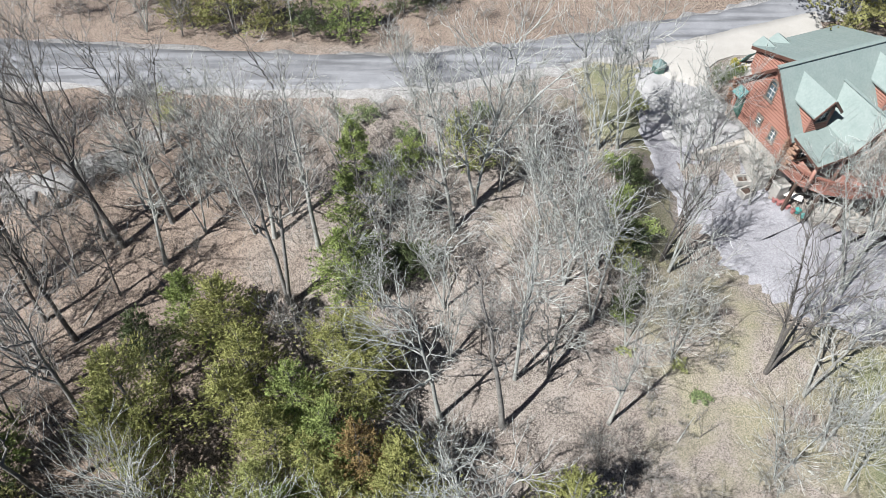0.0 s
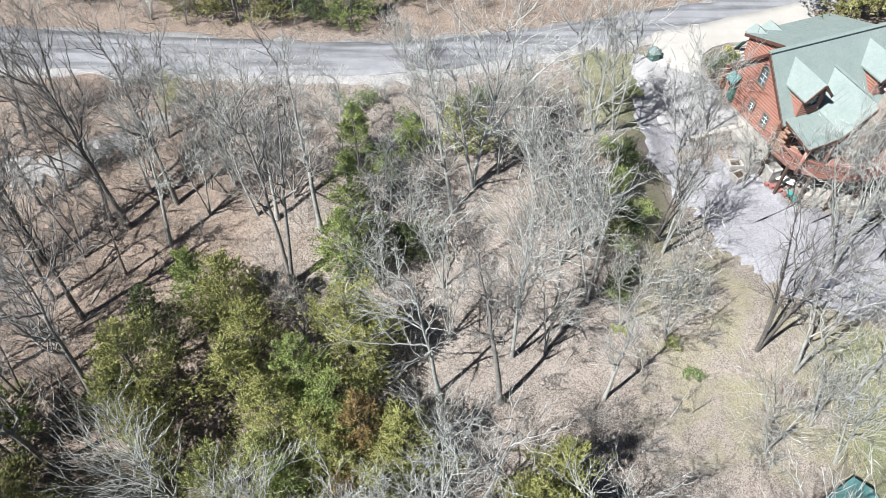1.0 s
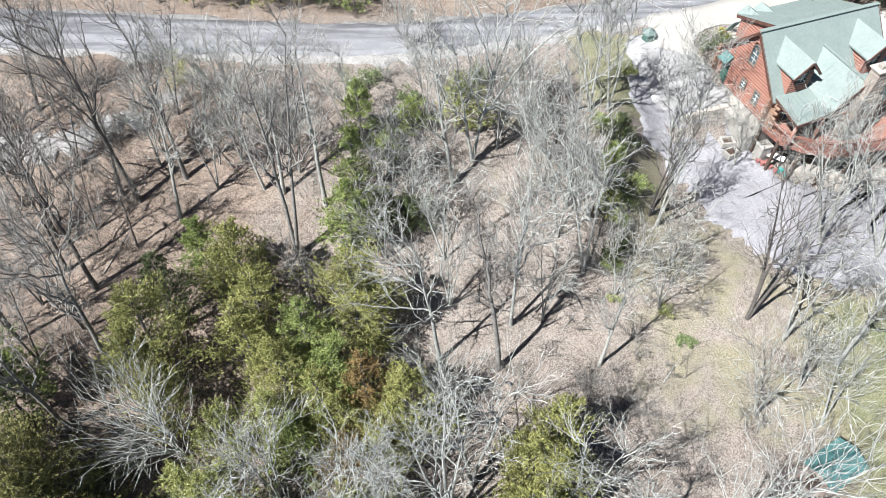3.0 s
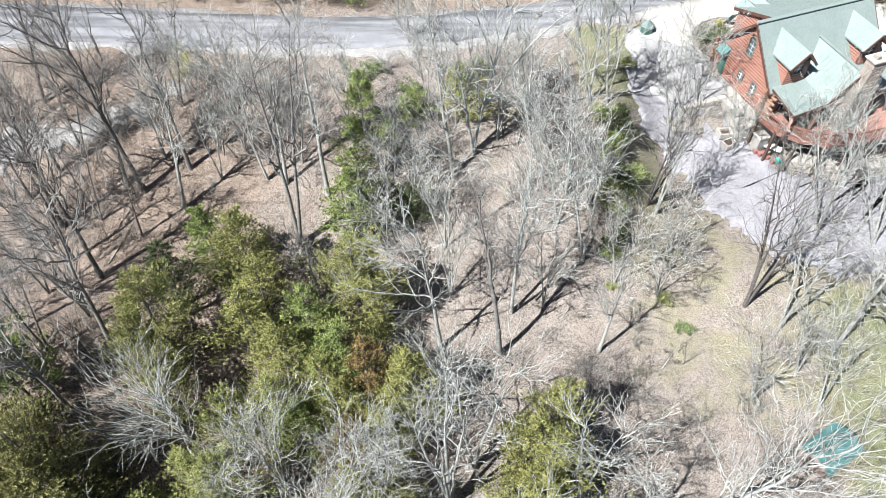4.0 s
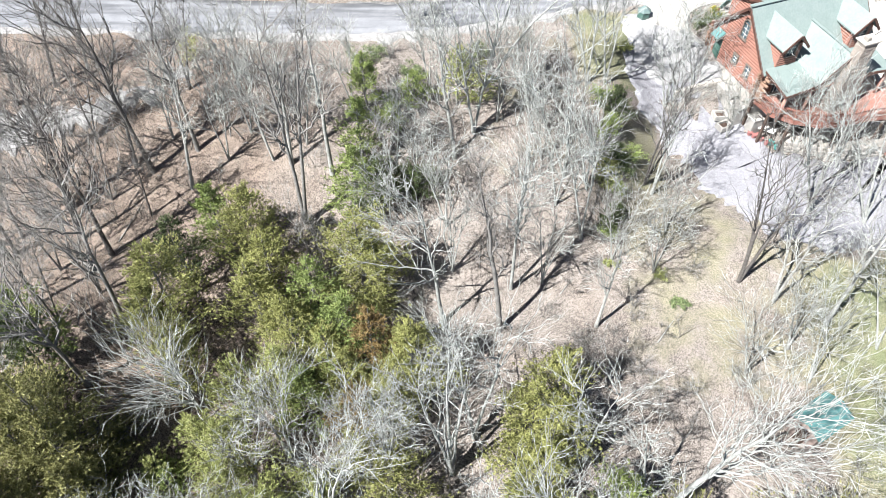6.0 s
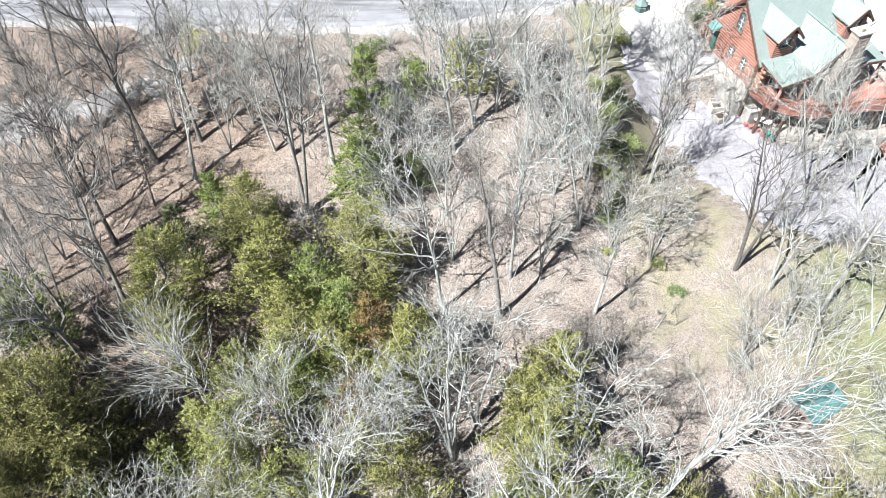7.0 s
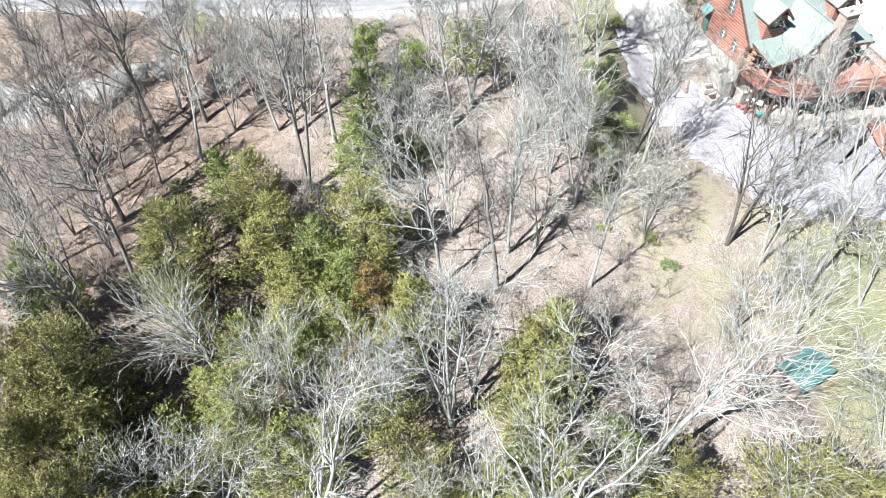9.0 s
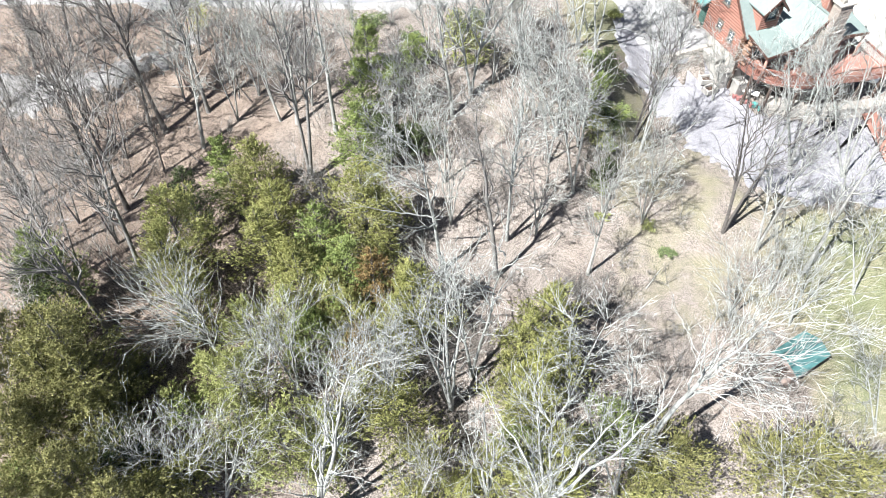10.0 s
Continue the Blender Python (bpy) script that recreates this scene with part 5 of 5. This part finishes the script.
bare_tree(-32.73, 35.33, 8.2, (0.7, 0.5), 2.4, 2, "grey", 86)
bare_tree(-28.17, 34.88, 8.7, (0.8, 0.5), 2.4, 2, "grey", 87)
bare_tree(-26.33, 30.29, 8.9, (0.5, 0.3), 2.6, 2, "grey", 88)
bare_tree(-31.85, 29.03, 8.4, (0.5, 0.5), 2.6, 2, "grey", 89)
bare_tree(-28.98, 24.38, 8.9, (0.4, 0.4), 2.8, 2, "grey", 90)
bare_tree(-31.46, 21.60, 8.8, (0.2, 0.2), 2.8, 2, "grey", 91)
bare_tree(-25.47, 22.40, 7.9, (0.4, 0.3), 2.4, 3, "grey", 92)
bare_tree(-21.88, 34.86, 8.0, (0.4, 0.2), 2.4, 2, "pale", 93)
bare_tree(-17.27, 33.16, 8.3, (0.0, 0.0), 2.6, 2, "pale", 94)
bare_tree(-15.62, 35.28, 8.5, (0.2, 0.1), 2.6, 2, "pale", 95)
bare_tree(-18.54, 37.59, 7.8, (0.3, 0.1), 2.4, 2, "pale", 96)
bare_tree(-11.08, 34.41, 8.2, (-0.1, -0.0), 2.4, 2, "pale", 97)
bare_tree(-7.60, 37.56, 7.0, (-0.5, -0.1), 2.0, 2, "pale", 98)
bare_tree(-12.76, 9.51, 9.9, (0.9, 0.5), 2.6, 3, "white", 99, bold=0.85)
bare_tree(-7.58, 8.56, 9.0, (1.4, 0.4), 2.6, 3, "white", 100, bold=0.85)
bare_tree(11.49, 4.33, 11.3, (-2.2, 1.2), 2.8, 2, "white", 101, bold=0.85)
bare_tree(0.52, 17.33, 6.4, (-0.8, -0.0), 2.2, 3, "white", 102, bold=0.85)
bare_tree(26.13, 16.50, 8.6, (-1.0, 1.1), 3.0, 2, "white", 103, bold=0.85)
bare_tree(21.66, 17.18, 7.2, (-0.6, 0.4), 3.0, 3, "white", 104, bold=0.85)
bare_tree(-30.12, 12.91, 7.4, (1.5, 1.5), 2.6, 2, "pale", 105)
bare_tree(-17.15, 3.39, 8.4, (2.0, 1.7), 2.6, 3, "white", 106, bold=0.85)
bare_tree(31.66, 18.94, 9.6, (-1.7, 1.9), 3.2, 2, "white", 107, bold=0.85)
bare_tree(-30.26, 10.51, 7.9, (1.2, 1.4), 2.8, 2, "pale", 108)
bare_tree(-22.53, 3.86, 5.4, (1.3, 1.5), 2.4, 3, "white", 109, bold=0.85)
bare_tree(-30.12, 17.62, 8.0, (0.5, 0.6), 2.6, 2, "grey", 110)
bare_tree(4.40, -1.40, 15.6, (0.5, 0.5), 2.6, 1, "white", 112, bold=1.0, first=0.6, booms=((13.6, 3.2, 2.4, 2.8, 0.11), (14.6, 6.4, 4.4, 1.8, 0.10), (13.0, -2.4, 3.6, 4.0, 0.09)))
bare_tree(27.00, 3.52, 5.2, (-1.5, 2.2), 2.4, 4, "pale", 111)

cedar(-13.92, 25.07, 9.4, 2.9, "olive", 1)
cedar(-16.50, 25.93, 8.6, 2.0, "green", 2)
cedar(-19.00, 23.65, 8.1, 1.7, "dark", 3)
cedar(-18.75, 19.45, 11.0, 3.1, "olive", 4)
cedar(-19.61, 18.42, 8.0, 2.4, "olive", 5)
cedar(-9.13, 20.15, 9.9, 2.5, "green", 6)
cedar(-5.96, 22.55, 11.2, 3.4, "olive", 7)
cedar(-10.40, 17.71, 9.1, 2.7, "olive", 8)
cedar(-6.88, 17.54, 9.6, 2.7, "green", 9)
cedar(-12.43, 22.40, 8.5, 2.4, "olive", 10)
cedar(-5.05, 16.85, 9.4, 2.4, "brown", 11)
cedar(-6.62, 15.25, 7.5, 2.2, "olive", 12)
cedar(-13.22, 20.30, 8.5, 2.4, "olive", 13)
cedar(-6.28, 36.57, 6.5, 1.5, "green", 14)
cedar(-6.44, 32.44, 7.8, 1.7, "green", 15)
cedar(-6.71, 28.93, 8.1, 2.4, "green", 16)
cedar(-5.10, 29.28, 6.5, 2.0, "dark", 17)
cedar(-4.19, 35.40, 3.0, 0.9, "green", 18)
cedar(0.96, 37.55, 6.0, 1.5, "lime", 19, count=5200)
cedar(2.68, 37.51, 5.0, 1.2, "lime", 20, count=3600)
cedar(-2.47, 37.45, 3.5, 1.4, "green", 21)
cedar(7.14, 13.60, 10.7, 2.7, "olive", 22)
cedar(5.55, 12.22, 9.5, 2.4, "olive", 23)
cedar(-2.33, 15.74, 9.9, 2.8, "olive", 24)
cedar(-23.60, 10.30, 11.5, 3.4, "deep", 25)
cedar(-24.68, 9.05, 10.0, 3.0, "deep", 26)
cedar(-21.91, 7.16, 8.0, 2.6, "deep", 27)
cedar(-3.22, 8.69, 6.5, 3.0, "olive", 28)
cedar(14.12, 4.75, 7.8, 3.3, "deep", 29)
cedar(23.56, 5.21, 6.5, 3.3, "deep", 30)
cedar(-13.90, 14.33, 6.5, 2.3, "lime", 31)
cedar(-13.77, 10.10, 7.8, 3.0, "lime", 32)
cedar(13.47, 36.25, 3.6, 1.2, "dark", 33)
cedar(12.89, 34.10, 3.6, 1.2, "green", 34)
cedar(13.11, 32.31, 3.0, 1.0, "dark", 35)
cedar(12.67, 31.28, 2.8, 1.1, "lime", 36)
cedar(12.97, 28.30, 2.6, 0.9, "dark", 37)
cedar(-18.45, 9.34, 3.8, 1.4, "lime", 38)
cedar(10.89, 7.56, 7.2, 2.3, "green", 39)
cedar(3.33, 4.34, 7.8, 2.8, "olive", 40)
cedar(-10.60, 6.47, 7.8, 3.2, "lime", 41)
cedar(-3.79, 13.39, 7.0, 2.2, "olive", 42)
cedar(-1.77, 5.10, 5.9, 3.1, "olive", 43)
cedar(21.04, 5.74, 5.2, 2.6, "deep", 44)
cedar(-27.39, 17.26, 9.0, 2.3, "green", 45)
# two low dark evergreens added to stand in for a deep shadow
cedar(-1.68, 30.63, 3.0, 1.8, "dark", 46)
cedar(-2.95, 30.91, 2.6, 1.5, "dark", 47)
cedar(-8.27, 7.88, 6.0, 2.4, "lime", 48)
cedar(-5.51, 10.41, 6.0, 2.2, "olive", 49)
cedar(5.06, 6.80, 5.0, 2.0, "green", 50)
cedar(12.98, 4.01, 5.0, 2.2, "olive", 51)
# four cedars added, mostly out of view, to cast shade up the slope
cedar(-21.66, 2.50, 11.0, 3.2, "deep", 52)
cedar(-18.75, 1.58, 10.0, 3.0, "deep", 53)
cedar(-25.92, 5.34, 11.0, 3.2, "deep", 54)
cedar(-24.32, 1.03, 11.0, 3.2, "deep", 55)
# two low cedars added to darken a shaded hollow
cedar(-21.05, 11.93, 2.6, 1.6, "deep", 56)
cedar(-21.90, 10.06, 2.6, 1.6, "deep", 57)
cedar(-27.18, 15.91, 8.0, 2.4, "dark", 58)
cedar(-28.60, 11.60, 8.5, 2.8, "deep", 84)
cedar(-29.40, 8.40, 9.0, 2.8, "deep", 85)
cedar(-25.98, 12.26, 8.0, 2.6, "deep", 59)
cedar(-17.79, 9.07, 3.0, 1.4, "green", 60)
cedar(-16.34, 11.59, 4.0, 1.8, "lime", 61)
cedar(-8.32, 5.69, 4.5, 2.2, "lime", 62)
cedar(1.03, 3.58, 4.5, 2.2, "olive", 63)
cedar(7.41, 3.88, 4.5, 2.2, "olive", 64)
cedar(-18.36, 3.04, 5.9, 2.6, "olive", 65)
cedar(26.28, 4.22, 6.0, 2.8, "deep", 66)
cedar(-5.08, 22.35, 9.0, 2.6, "olive", 67)
cedar(-8.05, 16.44, 8.0, 2.4, "olive", 68)
cedar(-9.38, 14.06, 7.0, 2.4, "green", 69)
cedar(-5.96, 13.15, 6.0, 2.2, "brown", 71)
cedar(-11.09, 15.10, 7.5, 2.4, "lime", 72)
cedar(-3.08, 14.63, 8.0, 2.6, "olive", 73)
cedar(6.84, 11.14, 9.0, 2.8, "olive", 74)
cedar(5.05, 9.65, 8.0, 2.6, "olive", 75)
cedar(-24.50, 6.09, 8.0, 2.8, "deep", 76)
cedar(-22.70, 9.00, 9.5, 2.8, "deep", 77)
cedar(-25.41, 3.69, 6.0, 2.4, "green", 78)
cedar(-20.37, 5.46, 6.0, 2.4, "dark", 79)
cedar(-16.33, 4.76, 5.0, 2.2, "olive", 80)
cedar(7.58, 5.62, 7.0, 2.4, "olive", 81)
cedar(5.90, 9.18, 9.0, 2.4, "olive", 82)
cedar(-13.74, 8.05, 6.5, 2.6, "lime", 83)

cedar(-8.0, 52.9, 5.6, 2.3, "green", 81, skirt=0.7)
cedar(-11.2, 53.6, 6.5, 2.5, "dark", 82, skirt=0.7)
cedar(-14.8, 53.6, 5.6, 2.3, "deep", 83, skirt=0.7)
cedar(-18.2, 53.4, 7.0, 2.5, "olive", 84, skirt=0.7)
cedar(-22.0, 54.2, 7.5, 2.6, "deep", 85, skirt=0.7)
bare_tree(-25.9, 53.6, 6.0, (0.9, 0.4), 2.6, 3, "pale", 113)
bare_tree(-22.6, 52.9, 4.2, (0.5, 0.2), 1.8, 3, "grey", 114)
bare_tree(-13.0, 52.9, 6.4, (0.2, -0.2), 1.6, 1, "pale", 115)
cedar(-3.5, 56.5, 5.0, 2.0, "dark", 87, skirt=0.7)
cedar(-0.8, 57.5, 5.2, 1.8, "dark", 88, skirt=0.7)
cedar(35.9, 54.3, 12.0, 4.8, "deep", 89, skirt=1.0, count=34000, foot=0.0, size=0.19)
cedar(41.0, 52.8, 12.5, 4.6, "deep", 90, skirt=1.0, count=34000, foot=0.0, size=0.19)
cedar(45.5, 51.5, 12.0, 4.6, "green", 91, skirt=1.0)
bare_shrub(-26.65, 20.95, 3.0, 2.4, "dark", 1)
bare_shrub(-25.75, 23.37, 2.6, 1.8, "grey", 2)
bare_shrub(-31.00, 25.39, 2.6, 2.0, "grey", 3)
bare_shrub(-25.18, 36.20, 2.4, 1.8, "grey", 4)
bare_shrub(-23.17, 38.09, 2.4, 1.8, "grey", 5)
bare_shrub(-18.40, 36.18, 2.6, 1.9, "grey", 6)
bare_shrub(-20.74, 40.25, 2.4, 1.6, "grey", 7)
bare_shrub(-16.56, 40.23, 2.6, 1.8, "grey", 8)
bare_shrub(-10.44, 39.09, 2.6, 1.6, "grey", 9)
bare_shrub(-11.64, 36.62, 2.4, 1.6, "grey", 10)
bare_shrub(-2.59, 37.06, 2.2, 1.6, "pale", 11)
bare_shrub(-1.22, 34.81, 2.4, 1.6, "grey", 12)
bare_shrub(7.19, 41.33, 2.6, 1.9, "grey", 13)
bare_shrub(12.17, 33.09, 3.0, 1.8, "grey", 14)
bare_shrub(12.69, 30.25, 3.0, 1.8, "grey", 15)
bare_shrub(11.88, 27.45, 2.8, 1.8, "pale", 16)
bare_shrub(-2.95, 27.49, 2.8, 1.6, "grey", 17)
bare_shrub(-2.05, 23.35, 2.6, 1.8, "dark", 18)
bare_shrub(-1.17, 19.03, 2.6, 1.8, "grey", 19)
bare_shrub(15.57, 25.25, 2.2, 1.8, "grey", 20)
bare_shrub(18.29, 27.18, 2.2, 1.6, "pale", 21)
bare_shrub(14.46, 22.42, 1.8, 1.6, "grey", 22)
bare_shrub(12.59, 17.35, 2.8, 2.2, "grey", 23)
bare_shrub(10.32, 19.00, 2.4, 1.8, "grey", 24)
bare_shrub(15.19, 15.74, 2.2, 2.2, "grey", 25)
bare_shrub(18.81, 24.59, 1.8, 1.5, "grey", 26)
bare_shrub(28.57, 35.52, 2.6, 1.8, "pale", 27)
bare_shrub(32.43, 37.73, 2.6, 2.0, "pale", 28)
bare_shrub(35.19, 35.50, 2.6, 2.0, "pale", 29)
bare_shrub(31.08, 30.48, 2.6, 2.0, "grey", 30)
bare_shrub(30.48, 25.74, 2.4, 1.9, "grey", 31)
bare_shrub(21.72, 16.52, 2.4, 1.8, "pale", 32)
bare_shrub(22.47, 41.23, 1.4, 1.2, "pale", 33)
bare_shrub(23.71, 41.44, 1.4, 1.2, "grey", 34)
bare_shrub(21.24, 41.02, 1.4, 1.2, "grey", 35)
bare_shrub(-20.42, 13.53, 3.0, 1.9, "white", 36)
bare_shrub(-6.08, 10.53, 3.2, 2.0, "grey", 37)
bare_shrub(-7.56, 8.17, 3.2, 2.2, "pale", 38)
bare_shrub(-17.12, 5.51, 3.0, 2.2, "grey", 39)
bare_shrub(-13.06, 5.35, 3.0, 2.2, "white", 40)
bare_shrub(0.40, 8.12, 2.6, 1.8, "grey", 41)
bare_shrub(10.94, 13.73, 2.8, 2.0, "grey", 42)
bare_shrub(17.08, 12.84, 2.4, 2.0, "grey", 43)
bare_shrub(28.04, 10.30, 2.2, 1.8, "grey", 44)
bare_shrub(24.31, 4.97, 2.8, 2.0, "grey", 45)
bare_shrub(-29.63, 18.96, 2.6, 2.0, "dark", 46)
bare_shrub(-33.04, 22.35, 2.6, 2.0, "dark", 47)
# five dark shrubs added to deepen the shade of the same hollow
bare_shrub(-23.57, 11.86, 1.6, 1.6, "dark", 48)
bare_shrub(-21.80, 10.42, 1.8, 1.6, "dark", 49)
bare_shrub(-23.38, 9.25, 1.6, 1.6, "dark", 50)
bare_shrub(-21.50, 12.72, 1.6, 1.4, "dark", 51)
bare_shrub(-21.80, 8.59, 1.6, 1.6, "dark", 52)
bare_shrub(-29.10, 21.22, 2.2, 1.6, "dark", 53)
bare_shrub(-30.22, 19.34, 2.2, 1.6, "dark", 54)
bare_shrub(-34.37, 47.03, 2.4, 1.8, "grey", 55)
bare_shrub(-28.92, 41.62, 2.6, 1.8, "grey", 56)
bare_shrub(-31.94, 42.84, 2.6, 1.8, "grey", 57)
bare_shrub(-4.59, 42.84, 2.0, 1.4, "pale", 58)
bare_shrub(-6.33, 56.72, 2.4, 1.9, "grey", 59)
bare_shrub(-0.20, 56.72, 2.0, 1.8, "grey", 60)
bare_shrub(3.34, 55.84, 1.8, 1.6, "grey", 61)
bare_shrub(-32.07, 55.84, 2.6, 2.0, "grey", 62)
bare_shrub(-26.55, 54.11, 2.4, 1.6, "grey", 63)
bare_shrub(13.79, 17.32, 1.7, 1.5, "grey", 70, stems=9)
bare_shrub(16.70, 19.94, 1.5, 1.6, "dark", 71, stems=9)
bare_shrub(17.33, 16.02, 1.6, 1.5, "grey", 72, stems=9)
bare_shrub(12.43, 19.96, 1.4, 1.4, "dark", 73, stems=9)
bare_shrub(7.43, 21.82, 1.5, 1.5, "dark", 74, stems=9)
bare_shrub(4.73, 20.01, 1.6, 1.5, "grey", 75, stems=9)
bare_shrub(15.03, 14.38, 1.5, 1.5, "dark", 76, stems=9)
bare_shrub(10.19, 23.63, 1.5, 1.5, "dark", 77, stems=9)
leafy_bush(-7.34, 41.38, 1.8, 1.0, "bright", 1)
leafy_bush(1.55, 40.17, 2.6, 1.1, "bright", 2)
leafy_bush(2.99, 41.94, 1.6, 0.8, "bright", 3)
leafy_bush(-2.63, 40.19, 1.2, 0.8, "bright", 4)
leafy_bush(-4.41, 37.31, 1.4, 0.6, "bright", 5)
leafy_bush(13.24, 32.27, 1.6, 0.9, "bright", 6)
leafy_bush(12.62, 25.41, 0.7, 0.4, "lime", 7, 500)
leafy_bush(16.32, 24.37, 0.8, 0.5, "lime", 8, 600)
leafy_bush(17.58, 22.27, 0.5, 0.6, "bright", 9)
leafy_bush(-21.50, 42.02, 2.4, 1.2, "lime", 11)
leafy_bush(-22.60, 10.48, 1.2, 0.9, "bright", 12)
leafy_bush(22.70, 46.84, 1.4, 1.0, "dark", 13)
leafy_bush(23.69, 47.72, 1.0, 0.8, "dark", 14)
leafy_bush(24.17, 48.92, 0.6, 0.5, "yellow", 15)
leafy_bush(24.41, 48.26, 0.6, 0.5, "yellow", 16)
leafy_bush(15.52, 43.93, 1.0, 0.7, "lime", 17)
leafy_bush(14.24, 36.38, 1.6, 0.9, "dark", 18)
leafy_bush(13.51, 29.05, 1.4, 0.7, "dark", 19)
leafy_bush(-5.87, 42.18, 1.4, 0.9, "bright", 20)

leafy_bush(13.60, 36.90, 1.5, 0.9, "dark", 21)
leafy_bush(14.45, 33.60, 1.4, 0.9, "green", 22)
leafy_bush(14.25, 32.20, 1.5, 0.9, "bright", 23)
leafy_bush(13.55, 30.60, 1.4, 0.9, "green", 24)
leafy_bush(12.60, 27.60, 1.2, 0.8, "green", 25)
leafy_bush(12.70, 38.20, 1.4, 0.9, "green", 26)

# understorey saplings, scattered among the trunks


def scatter(seed, count, x0, x1, y0, y1, bark, low, high, spread):
    rng = random.Random(seed)
    for k in range(count):
        bare_shrub(rng.uniform(x0, x1), rng.uniform(y0, y1), rng.uniform(low, high), spread * rng.uniform(0.7, 1.2), bark, 100 * seed + k, 6)


scatter(21, 52, -42, -21, 15, 43, "dark", 1.6, 3.8, 1.5)
scatter(22, 16, -22, -9, 29, 44, "grey", 1.6, 3.2, 1.4)
scatter(23, 10, -38, -18, 2, 18, "dark", 1.6, 2.8, 1.5)
scatter(24, 34, -3, 13, 26, 42, "dark", 1.2, 3.0, 1.3)
scatter(25, 8, 8, 24, 8, 22, "grey", 0.9, 1.8, 1.3)
scatter(27, 9, 9, 15, 14, 20, "dark", 1.4, 2.6, 1.4)
scatter(26, 8, -30, 8, 54, 58, "grey", 1.2, 2.4, 1.3)


def fallen(seed, count, x0, x1, y0, y1, bark):
    rng = random.Random(seed)
    for k in range(count):
        fallen_limb(rng.uniform(x0, x1), rng.uniform(y0, y1), rng.uniform(1.2, 4.0), rng.uniform(0, 180), 100 * seed + k, rng.uniform(0.025, 0.06), 0, 0, bark)


fallen(31, 60, -42, -12, 14, 44, "dark")
fallen(32, 30, -42, -12, 14, 44, "grey")
fallen(33, 26, 0, 14, 12, 34, "dark")
fallen(34, 20, 0, 22, 10, 40, "pale")
